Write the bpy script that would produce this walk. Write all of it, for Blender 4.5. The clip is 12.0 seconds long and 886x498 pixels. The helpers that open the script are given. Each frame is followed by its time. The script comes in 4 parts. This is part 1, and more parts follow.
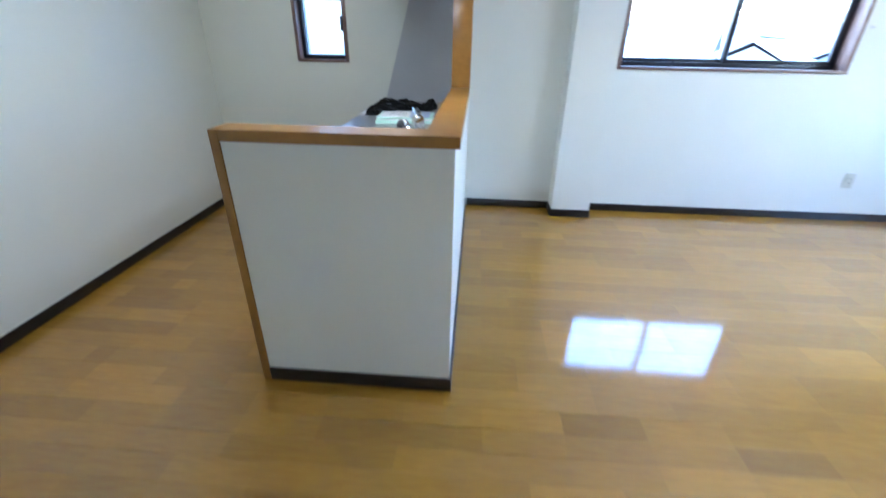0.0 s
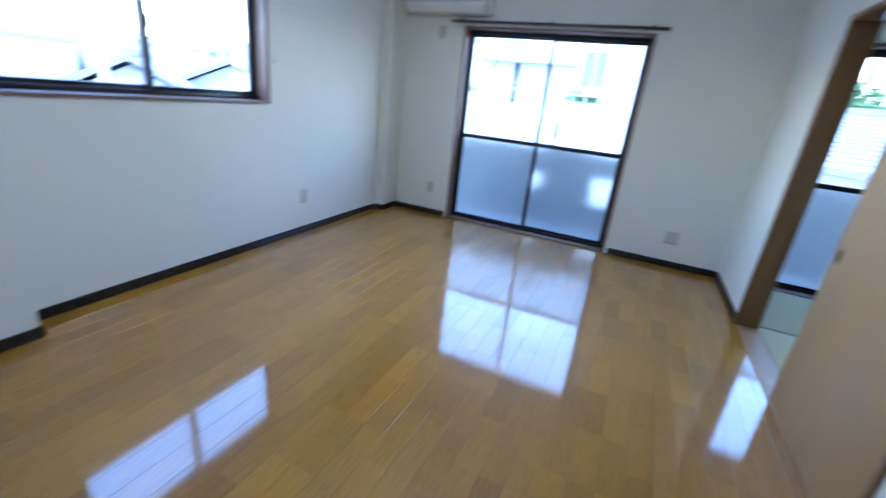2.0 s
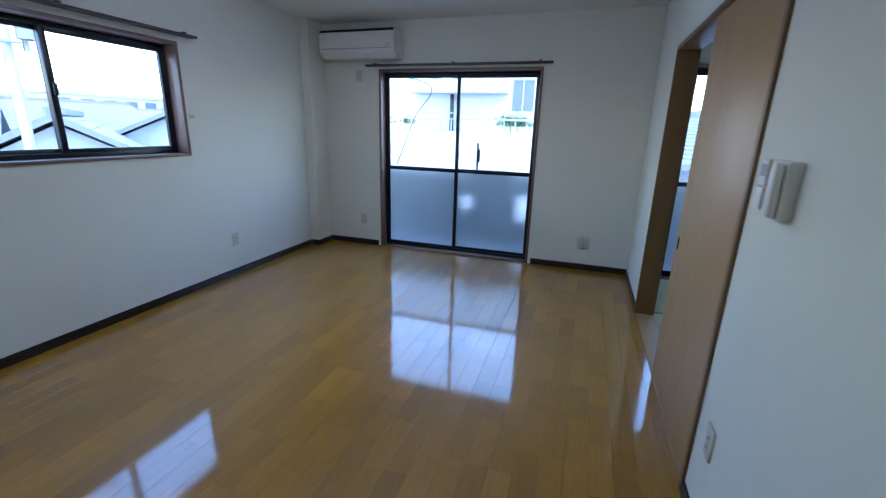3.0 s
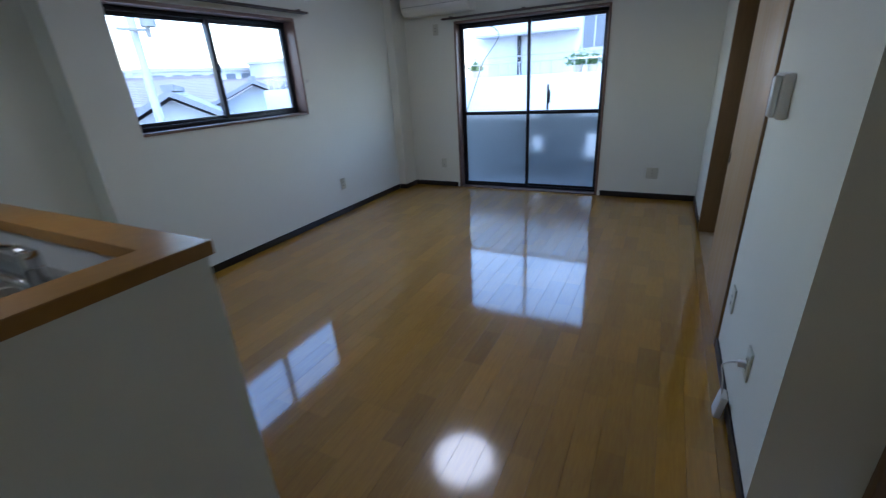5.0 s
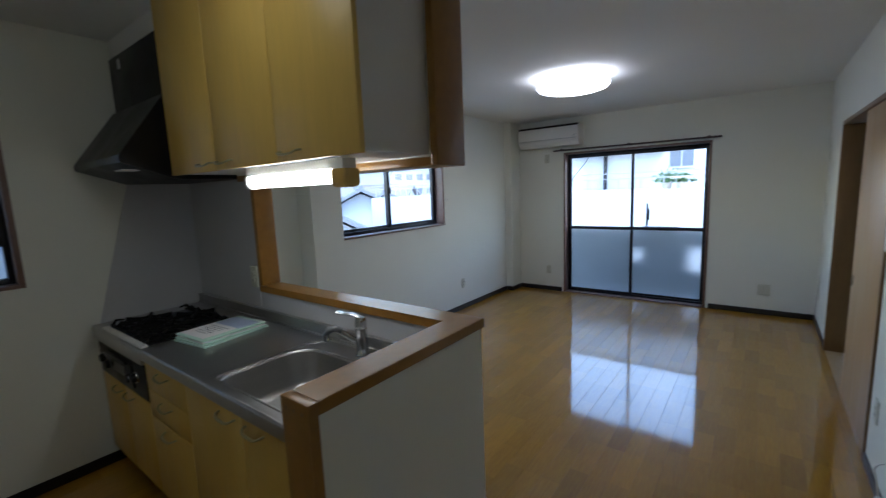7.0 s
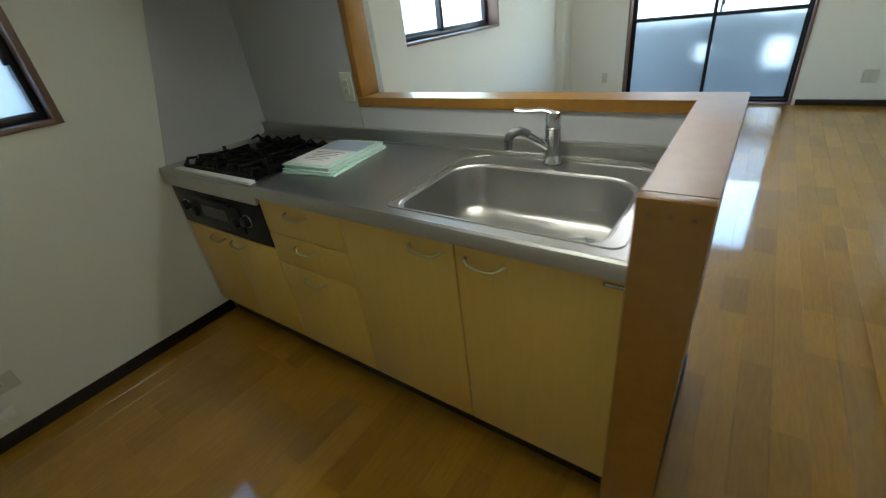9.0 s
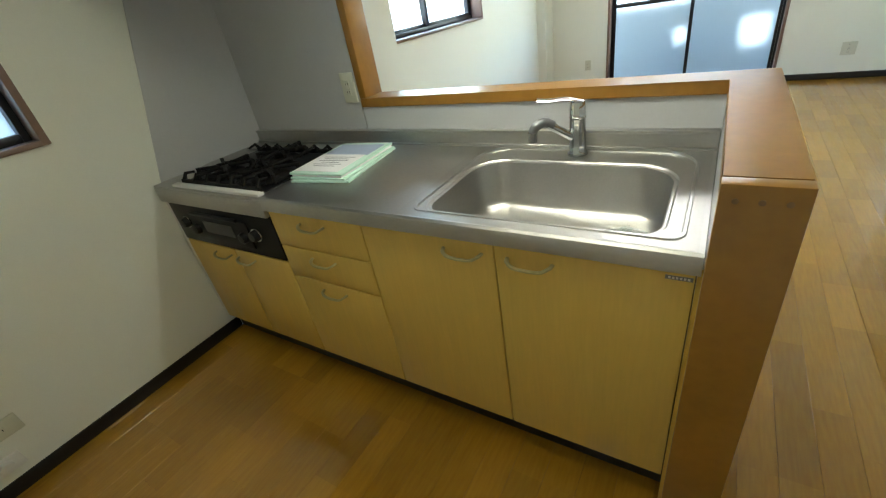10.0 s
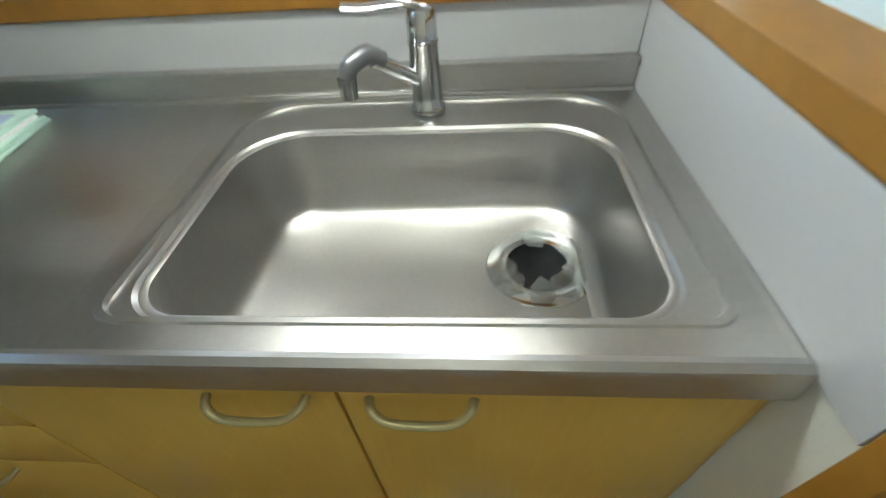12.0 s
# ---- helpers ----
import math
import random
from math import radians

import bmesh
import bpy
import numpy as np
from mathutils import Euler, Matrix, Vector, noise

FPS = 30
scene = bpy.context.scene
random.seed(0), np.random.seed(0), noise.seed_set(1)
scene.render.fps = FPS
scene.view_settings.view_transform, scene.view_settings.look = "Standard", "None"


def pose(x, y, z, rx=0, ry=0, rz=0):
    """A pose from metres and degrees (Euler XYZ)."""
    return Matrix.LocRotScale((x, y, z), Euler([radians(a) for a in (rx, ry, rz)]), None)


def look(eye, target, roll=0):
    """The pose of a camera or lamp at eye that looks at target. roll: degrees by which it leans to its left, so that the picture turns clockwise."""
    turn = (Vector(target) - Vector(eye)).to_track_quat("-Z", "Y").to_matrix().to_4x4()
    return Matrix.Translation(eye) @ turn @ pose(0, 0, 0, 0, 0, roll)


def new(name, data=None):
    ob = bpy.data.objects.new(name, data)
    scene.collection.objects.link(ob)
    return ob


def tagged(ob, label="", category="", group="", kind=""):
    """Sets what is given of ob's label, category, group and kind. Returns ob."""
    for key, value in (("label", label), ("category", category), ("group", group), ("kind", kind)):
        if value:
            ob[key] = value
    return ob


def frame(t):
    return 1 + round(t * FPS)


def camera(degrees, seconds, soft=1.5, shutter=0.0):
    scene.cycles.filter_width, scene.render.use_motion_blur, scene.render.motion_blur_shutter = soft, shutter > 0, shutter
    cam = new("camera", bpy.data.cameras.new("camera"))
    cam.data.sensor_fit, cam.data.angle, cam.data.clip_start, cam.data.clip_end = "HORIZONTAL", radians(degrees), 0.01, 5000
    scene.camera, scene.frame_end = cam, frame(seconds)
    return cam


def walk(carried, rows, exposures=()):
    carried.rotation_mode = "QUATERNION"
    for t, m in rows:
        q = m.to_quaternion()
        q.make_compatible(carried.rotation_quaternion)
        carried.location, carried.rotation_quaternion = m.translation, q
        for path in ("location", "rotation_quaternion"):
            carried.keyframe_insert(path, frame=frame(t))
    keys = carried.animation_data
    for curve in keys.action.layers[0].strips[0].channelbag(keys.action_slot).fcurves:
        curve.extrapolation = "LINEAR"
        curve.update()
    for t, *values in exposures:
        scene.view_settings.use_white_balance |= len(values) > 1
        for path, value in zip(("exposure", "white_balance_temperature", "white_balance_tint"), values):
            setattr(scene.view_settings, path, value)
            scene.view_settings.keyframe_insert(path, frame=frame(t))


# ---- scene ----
cam = camera(93.0, 12.0, soft=1.25, shutter=0.5)
PATH = [
    (0, (0.291, -0.294, 1.306), (0.168, 1.486, 0.403), 1.0),
    (0.5, (0.231, -0.033, 1.318), (-0.021, 1.792, 0.54), -0.6),
    (1, (0.339, 0.075, 1.376), (0.846, 1.839, 0.58), 5.3),
    (1.5, (0.354, 0.312, 1.297), (1.523, 1.712, 0.476), 7.5),
    (2, (0.402, 0.556, 1.312), (2.133, 1.286, 0.624), 6.2),
    (2.5, (0.35, 0.378, 1.377), (2.193, 0.949, 0.851), 1.8),
    (4.5, (-0.077, -0.081, 1.353), (1.606, 0.707, 0.614), -1.8),
    (5, (-0.348, 0.029, 1.371), (1.287, 0.898, 0.616), -3.5),
    (5.5, (-0.638, 0.026, 1.403), (0.905, 1.104, 0.729), -1.1),
    (6, (-0.85, 0.048, 1.48), (0.669, 1.245, 0.973), -1.6),
    (6.5, (-0.995, 0.13, 1.52), (0.623, 1.262, 1.202), -1.2),
    (7, (-1.081, 0.161, 1.527), (0.496, 1.360, 1.248), -2.3),
    (7.5, (-1.134, 0.259, 1.455), (0.224, 1.601, 0.859), -0.3),
    (9.5, (-1.231, 1.106, 1.329), (0.156, 2.119, 0.303), -9.6),
    (10, (-1.241, 1.122, 1.335), (0.158, 2.133, 0.325), -10.6),
    (10.5, (-1.235, 1.147, 1.33), (0.17, 2.143, 0.312), -10.4),
    (11, (-1.098, 1.167, 1.29), (0.548, 1.75, 0.314), -2.1),
    (11.5, (-0.793, 1.264, 1.231), (0.79, 1.616, 0.06), -4.9),
    (12, (-0.655, 1.396, 1.194), (0.774, 1.541, -0.198), -4.4),
]
EXPOSURES = [(0, 4.9, 4850, 18), (0.5, 4.8, 4850, 19), (1, 4.45, 4850, 20), (1.5, 4.25, 4850, 20), (2, 3.85, 4850, 20), (2.5, 3.45, 4900, 19), (4.5, 2.62, 5050, 19), (5.5, 2.9, 5300, 19), (6.5, 2.95, 5500, 18), (7.5, 2.8, 5500, 18), (9.5, 4.32, 6150, 5), (10, 4.55, 6300, 6), (10.5, 4.75, 6400, 7), (11, 4.9, 6350, 8), (11.5, 4.7, 6100, 9), (12, 4.6, 5750, 9)]
walk(cam, [(t, look(eye, target, roll)) for t, eye, target, roll in PATH], EXPOSURES)

# ---- world, sun, exposure ----
world = bpy.data.worlds.new("world")
scene.world = world
world.use_nodes = True
wn = world.node_tree.nodes
sky = wn.new("ShaderNodeTexSky")
sky.sky_type = 'NISHITA'
sky.sun_disc = False
sky.sun_elevation, sky.sun_rotation = radians(62), radians(225)
sky.air_density, sky.dust_density, sky.ozone_density = 1.6, 0.8, 0.3
wn["Background"].inputs["Strength"].default_value = 0.15
world.node_tree.links.new(sky.outputs[0], wn["Background"].inputs["Color"])
sun = new("sun", bpy.data.lights.new("sun", 'SUN'))
sun.data.energy, sun.data.angle, sun.data.color = 0.6, radians(15), (1.0, 0.97, 0.92)
sun.matrix_world = look((0, 0, 20), (3.5, 3.5, 10.7))

# ---- materials ----
def material(name, color, rough=0.5, metal=0.0, vary=0.08, scale=6.0, grain=120.0, bump=0.05, coat=0.0, stretch=(1, 1, 1), spec=0.5):
    m = bpy.data.materials.new(name)
    m.use_nodes = True
    n, l = m.node_tree.nodes, m.node_tree.links
    b = n["Principled BSDF"]
    co = n.new("ShaderNodeTexCoord")
    mp = n.new("ShaderNodeMapping")
    mp.inputs["Scale"].default_value = stretch
    l.new(co.outputs["Object"], mp.inputs["Vector"])
    big, fine = n.new("ShaderNodeTexNoise"), n.new("ShaderNodeTexNoise")
    big.inputs["Scale"].default_value, big.inputs["Detail"].default_value = scale, 4
    fine.inputs["Scale"].default_value, fine.inputs["Detail"].default_value = grain, 3
    l.new(mp.outputs[0], big.inputs["Vector"]), l.new(mp.outputs[0], fine.inputs["Vector"])
    add = n.new("ShaderNodeMath")
    add.operation = 'ADD'
    l.new(big.outputs["Fac"], add.inputs[0]), l.new(fine.outputs["Fac"], add.inputs[1])
    ramp = n.new("ShaderNodeMapRange")
    ramp.inputs[1].default_value, ramp.inputs[2].default_value = 0.6, 1.4
    ramp.inputs[3].default_value, ramp.inputs[4].default_value = 1 - vary, 1 + vary
    l.new(add.outputs[0], ramp.inputs[0])
    mul = n.new("ShaderNodeVectorMath")
    mul.operation = 'SCALE'
    mul.inputs[0].default_value = color
    l.new(ramp.outputs[0], mul.inputs["Scale"])
    l.new(mul.outputs[0], b.inputs["Base Color"])
    rr = n.new("ShaderNodeMapRange")
    rr.inputs[1].default_value, rr.inputs[2].default_value = 0.35, 0.65
    rr.inputs[3].default_value, rr.inputs[4].default_value = rough * 0.88, min(1, rough * 1.12)
    l.new(big.outputs["Fac"], rr.inputs[0]), l.new(rr.outputs[0], b.inputs["Roughness"])
    b.inputs["Metallic"].default_value = metal
    b.inputs["Specular IOR Level"].default_value = spec
    b.inputs["Coat Weight"].default_value, b.inputs["Coat Roughness"].default_value = coat, 0.08
    if bump:
        bp = n.new("ShaderNodeBump")
        bp.inputs["Strength"].default_value, bp.inputs["Distance"].default_value = bump, 0.002
        l.new(fine.outputs["Fac"], bp.inputs["Height"]), l.new(bp.outputs[0], b.inputs["Normal"])
    return m


def emitter(name, color, strength):
    m = bpy.data.materials.new(name)
    m.use_nodes = True
    b = m.node_tree.nodes["Principled BSDF"]
    b.inputs["Base Color"].default_value = (*color, 1)
    b.inputs["Emission Color"].default_value = (*color, 1)
    b.inputs["Emission Strength"].default_value = strength
    return m


def clear_glass():
    m = bpy.data.materials.new("clear_glass")
    m.use_nodes = True
    n, l = m.node_tree.nodes, m.node_tree.links
    t, g, mix = n.new("ShaderNodeBsdfTransparent"), n.new("ShaderNodeBsdfGlossy"), n.new("ShaderNodeMixShader")
    t.inputs[0].default_value = (0.96, 0.98, 0.98, 1)
    g.inputs["Roughness"].default_value = 0.02
    mix.inputs[0].default_value = 0.04
    l.new(t.outputs[0], mix.inputs[1]), l.new(g.outputs[0], mix.inputs[2])
    l.new(mix.outputs[0], n["Material Output"].inputs["Surface"])
    return m


def frosted_glass(name, color, tiles, share):
    """Pressed glass with a fine lattice of dimples."""
    m = bpy.data.materials.new(name)
    m.use_nodes = True
    n, l = m.node_tree.nodes, m.node_tree.links
    b = n["Principled BSDF"]
    b.inputs["Base Color"].default_value = (*color, 1)
    b.inputs["Roughness"].default_value = 0.32
    b.inputs["Transmission Weight"].default_value = 1.0
    b.inputs["IOR"].default_value = 1.25
    co, v, bp = n.new("ShaderNodeTexCoord"), n.new("ShaderNodeTexVoronoi"), n.new("ShaderNodeBump")
    v.inputs["Scale"].default_value, v.inputs["Randomness"].default_value = tiles, 0.25
    bp.inputs["Strength"].default_value, bp.inputs["Distance"].default_value = 0.5, 0.002
    l.new(co.outputs["Object"], v.inputs["Vector"]), l.new(v.outputs["Distance"], bp.inputs["Height"])
    l.new(bp.outputs[0], b.inputs["Normal"])
    tr, mix = n.new("ShaderNodeBsdfTranslucent"), n.new("ShaderNodeMixShader")
    tr.inputs[0].default_value = (*color, 1)
    mix.inputs[0].default_value = share
    l.new(b.outputs[0], mix.inputs[1]), l.new(tr.outputs[0], mix.inputs[2])
    l.new(mix.outputs[0], n["Material Output"].inputs["Surface"])
    return m


def plank_material(name, color, rough, dark=0.72):
    """Varnished wood, grain along x, with a tone of its own for each board."""
    m = bpy.data.materials.new(name)
    m.use_nodes = True
    n, l = m.node_tree.nodes, m.node_tree.links
    b = n["Principled BSDF"]
    co, mp, info = n.new("ShaderNodeTexCoord"), n.new("ShaderNodeMapping"), n.new("ShaderNodeObjectInfo")
    mp.inputs["Scale"].default_value = (2.2, 18, 18)
    sh = n.new("ShaderNodeVectorMath")
    sh.operation = 'SCALE'
    sh.inputs[0].default_value = (37, 91, 13)
    l.new(info.outputs["Random"], sh.inputs["Scale"]), l.new(sh.outputs[0], mp.inputs["Location"])
    l.new(co.outputs["Object"], mp.inputs["Vector"])
    grain, cloud = n.new("ShaderNodeTexNoise"), n.new("ShaderNodeTexNoise")
    grain.inputs["Scale"].default_value, grain.inputs["Detail"].default_value = 5.0, 8
    cloud.inputs["Scale"].default_value = 1.2
    l.new(mp.outputs[0], grain.inputs["Vector"]), l.new(mp.outputs[0], cloud.inputs["Vector"])
    ramp = n.new("ShaderNodeValToRGB")
    ramp.color_ramp.elements[0].position, ramp.color_ramp.elements[1].position = 0.3, 0.7
    ramp.color_ramp.elements[0].color = (color[0] * dark, color[1] * dark * 0.95, color[2] * dark * 0.85, 1)
    ramp.color_ramp.elements[1].color = (*color, 1)
    l.new(grain.outputs["Fac"], ramp.inputs[0])
    tone = n.new("ShaderNodeMapRange")
    tone.inputs[3].default_value, tone.inputs[4].default_value = 0.89, 1.08
    l.new(info.outputs["Random"], tone.inputs[0])
    mul = n.new("ShaderNodeVectorMath")
    mul.operation = 'SCALE'
    snap, white, stave, both = n.new("ShaderNodeVectorMath"), n.new("ShaderNodeTexWhiteNoise"), n.new("ShaderNodeMapRange"), n.new("ShaderNodeMath")
    snap.operation, both.operation = 'SNAP', 'MULTIPLY'
    snap.inputs[1].default_value = (0.303, 9.0, 9.0)
    mid = n.new("ShaderNodeVectorMath")
    mid.inputs[1].default_value = (0.1515, 4.5, 4.5)
    white.noise_dimensions = '4D'
    l.new(co.outputs["Object"], mid.inputs[0]), l.new(mid.outputs[0], snap.inputs[0]), l.new(snap.outputs[0], white.inputs["Vector"]), l.new(info.outputs["Random"], white.inputs["W"])
    stave.inputs[3].default_value, stave.inputs[4].default_value = 0.85, 1.10
    l.new(white.outputs["Value"], stave.inputs[0])
    l.new(tone.outputs[0], both.inputs[0]), l.new(stave.outputs[0], both.inputs[1])
    l.new(ramp.outputs[0], mul.inputs[0]), l.new(both.outputs[0], mul.inputs["Scale"])
    l.new(mul.outputs[0], b.inputs["Base Color"])
    rr = n.new("ShaderNodeMapRange")
    rr.inputs[3].default_value, rr.inputs[4].default_value = rough * 0.7, rough * 1.3
    l.new(cloud.outputs["Fac"], rr.inputs[0]), l.new(rr.outputs[0], b.inputs["Roughness"])
    bp = n.new("ShaderNodeBump")
    bp.inputs["Strength"].default_value, bp.inputs["Distance"].default_value = 0.012, 0.001
    l.new(grain.outputs["Fac"], bp.inputs["Height"]), l.new(bp.outputs[0], b.inputs["Normal"])
    b.inputs["Specular IOR Level"].default_value = 0.15
    b.inputs["Coat Weight"].default_value, b.inputs["Coat Roughness"].default_value, b.inputs["Coat IOR"].default_value = 1.0, 0.08, 1.75
    return m


WALL = material("wallpaper", (0.75, 0.755, 0.68), 0.75, vary=0.03, scale=2.0, grain=260, bump=0.25)
CEIL = material("ceiling_paper", (0.78, 0.78, 0.75), 0.8, vary=0.03, scale=2.0, grain=200, bump=0.25)
FLOOR = plank_material("floor_wood", (0.415, 0.213, 0.015), 0.44, 0.84)
GROOVE = material("floor_groove", (0.30, 0.15, 0.035), 0.6)
BASE = material("dark_baseboard", (0.012, 0.010, 0.010), 0.35, vary=0.2)
TRIM = material("orange_wood_trim", (0.285, 0.136, 0.019), 0.35, vary=0.16, scale=3, grain=30, bump=0.0, stretch=(1, 1, 1), coat=0.0)
RAILWOOD = material("dark_rail", (0.05, 0.034, 0.028), 0.4, vary=0.1)
CASING = material("window_casing", (0.19, 0.118, 0.09), 0.4, vary=0.12, grain=40)
DOORFR = material("door_frame_wood", (0.19, 0.105, 0.038), 0.4, vary=0.15, scale=4, grain=30, stretch=(4, 4, 0.4))
DOORLEAF = material("door_leaf_wood", (0.40, 0.255, 0.115), 0.4, vary=0.07, scale=5, grain=24, stretch=(5, 5, 0.35), bump=0.03)
CABINET = material("cabinet_laminate", (0.67, 0.45, 0.10), 0.36, vary=0.06, scale=5, grain=26, stretch=(5, 5, 0.4), bump=0.02)
CARCASS = material("carcass_board", (0.16, 0.095, 0.035), 0.6, vary=0.1)
CABWHITE = material("cabinet_side", (0.72, 0.71, 0.68), 0.4, vary=0.03)
STEEL = material("brushed_steel", (0.50, 0.49, 0.47), 0.37, metal=1.0, vary=0.07, scale=7, grain=140, bump=0.03, stretch=(1, 0.35, 1))
SINKSTEEL = material("sink_steel", (0.47, 0.46, 0.44), 0.36, metal=1.0, vary=0.06, scale=9, grain=150, bump=0.02)
CHROME = material("chrome", (0.62, 0.63, 0.64), 0.10, metal=1.0, vary=0.02, bump=0)
HANDLE = material("satin_handle", (0.46, 0.41, 0.21), 0.42, metal=0.5, vary=0.05)
BLACK = material("black_enamel", (0.008, 0.008, 0.009), 0.36, vary=0.2, spec=0.25)
IRON = material("cast_iron", (0.007, 0.0065, 0.006), 0.6, vary=0.3, bump=0.3, spec=0.2)
DARKGLASS = material("dark_oven_glass", (0.03, 0.03, 0.03), 0.08, vary=0.1, bump=0)
ALU = material("dark_bronze_aluminium", (0.012, 0.013, 0.017), 0.35, metal=0.2, vary=0.1)
PANEL = material("kitchen_panel", (0.48, 0.48, 0.49), 0.32, vary=0.03)
PLASTIC = material("white_plastic", (0.74, 0.73, 0.70), 0.4, vary=0.03, bump=0.02)
PLATE = material("outlet_plastic", (0.56, 0.56, 0.46), 0.4, vary=0.03, bump=0.02)
NOZZLE = material("nozzle_grey", (0.20, 0.20, 0.21), 0.3, metal=0.5)
ACGREY = material("grey_plastic", (0.35, 0.36, 0.36), 0.4)
GLASS = clear_glass()
FROST = frosted_glass("frosted_glass", (0.45, 0.475, 0.47), 130, 0.06)
FROSTPLAIN = frosted_glass("frosted_glass_white", (0.34, 0.38, 0.41), 160, 0.5)
LAMP = emitter("lamp_shade", (1.0, 0.99, 0.97), 1.15)
# glow of the added, unseen lamp over the kitchen
UNSEENLAMP = emitter("unseen_lamp_shade", (1.0, 1.0, 0.82), 0.56)
TUBE = emitter("tube_cover", (1.0, 1.0, 0.86), 1.8)
TATAMI = material("tatami", (0.50, 0.46, 0.26), 0.7, vary=0.1, scale=3, grain=200, stretch=(1, 12, 1), bump=0.2)
ROOF = material("roof_tile", (0.16, 0.175, 0.20), 0.6, vary=0.15)
ROOFRED = material("roof_tile_brown", (0.19, 0.175, 0.175), 0.6, vary=0.15)
PLASTER = material("house_plaster", (0.46, 0.48, 0.50), 0.8, vary=0.06, scale=1)
CREAM = material("house_cream", (0.46, 0.40, 0.31), 0.8, vary=0.06, scale=1)
CONCRETE = material("concrete", (0.34, 0.35, 0.36), 0.85, vary=0.1, scale=2)
DARKCONCRETE = material("weathered_concrete", (0.24, 0.25, 0.25), 0.9, vary=0.15, scale=3)
GROUND = material("ground", (0.22, 0.22, 0.21), 0.9, vary=0.2, scale=0.3, grain=3)
LEAF = material("leaf", (0.07, 0.13, 0.04), 0.6, vary=0.3)
BARK = material("bark", (0.10, 0.07, 0.05), 0.9, vary=0.2)
MINT = material("mint_plastic_file", (0.55, 0.76, 0.66), 0.3, vary=0.05)
PAPER = material("paper", (0.80, 0.80, 0.80), 0.7, vary=0.02)
PAPERBLUE = material("paper_blue", (0.42, 0.50, 0.66), 0.5, vary=0.06)
INK = material("grey_print", (0.25, 0.25, 0.27), 0.7)
FILM = clear_glass()
FILM.name = "plastic_film"
for nd in FILM.node_tree.nodes:
    if nd.type == "MIX_SHADER":
        nd.inputs[0].default_value = 0.16
    if nd.type == "BSDF_GLOSSY":
        nd.inputs["Roughness"].default_value = 0.25
FARGLASS = material("far_window_glass", (0.10, 0.12, 0.15), 0.3)
GREY = material("label_grey", (0.20, 0.20, 0.20), 0.4)

# ---- building helpers ----
def finish(bm, name, mat, smooth=None):
    bmesh.ops.recalc_face_normals(bm, faces=bm.faces)
    me = bpy.data.meshes.new(name)
    bm.to_mesh(me)
    bm.free()
    me.materials.append(mat)
    if smooth:
        for p in me.polygons:
            p.use_smooth = True
        me.set_sharp_from_angle(angle=radians(smooth))
    return me


def base(name, x, y, z, label, category, group="", kind=""):
    """An empty at a thing's base, to carry its parts."""
    ob = new(name)
    ob.location = (x, y, z)
    ob.empty_display_size = 0.1
    return tagged(ob, label, category, group, kind)


def place(name, me, at, parent=None, label="", rot=(0, 0, 0)):
    ob = new(name, me)
    m = pose(*at, *rot)
    if parent is not None:
        ob.parent = parent
        up, p = Vector((0, 0, 0)), parent
        while p is not None:
            up, p = up + p.location, p.parent
        m = Matrix.Translation(-up) @ m
    ob.matrix_basis = m
    return tagged(ob, label)


def box_bm(sx, sy, sz, bevel=0.0, seg=2):
    bm = bmesh.new()
    bmesh.ops.create_cube(bm, size=1, matrix=Matrix.Diagonal((sx, sy, sz, 1)))
    if bevel:
        bmesh.ops.bevel(bm, geom=bm.edges[:], offset=bevel, segments=seg, affect='EDGES', profile=0.5)
    return bm


def box(name, x0, x1, y0, y1, z0, z1, mat, bevel=0.0, parent=None, label=""):
    bm = box_bm(x1 - x0, y1 - y0, z1 - z0, bevel)
    return place(name, finish(bm, name, mat, 40 if bevel else None), ((x0 + x1) / 2, (y0 + y1) / 2, (z0 + z1) / 2), parent, label)


def solid(bm, x0, x1, y0, y1, z0, z1):
    bmesh.ops.create_cube(bm, size=1, matrix=Matrix.Translation(((x0 + x1) / 2, (y0 + y1) / 2, (z0 + z1) / 2)) @ Matrix.Diagonal((x1 - x0, y1 - y0, z1 - z0, 1)))


def extrude_profile(name, pts, axis, a, b, mat, parent=None, label="", bevel=0.0, at=(0, 0, 0)):
    """A closed profile, in the two other axes in order, drawn out along axis from a to b."""
    bm = bmesh.new()
    ends = []
    for s in (a, b):
        ring = []
        for p in pts:
            c = list(p)
            c.insert("xyz".index(axis), s)
            ring.append(bm.verts.new(c))
        ends.append(ring)
    n = len(pts)
    bm.faces.new(ends[0]), bm.faces.new(ends[1])
    for i in range(n):
        bm.faces.new((ends[0][i], ends[0][(i + 1) % n], ends[1][(i + 1) % n], ends[1][i]))
    if bevel:
        bmesh.ops.bevel(bm, geom=bm.edges[:], offset=bevel, segments=2, affect='EDGES')
    return place(name, finish(bm, name, mat, 35), at, parent, label)


def cyl_bm(bm, p, q, r, r2=None, seg=20):
    p, q = Vector(p), Vector(q)
    m = Matrix.Translation((p + q) / 2) @ (q - p).to_track_quat("Z", "Y").to_matrix().to_4x4()
    bmesh.ops.create_cone(bm, cap_ends=True, segments=seg, radius1=r, radius2=r if r2 is None else r2, depth=(q - p).length, matrix=m)


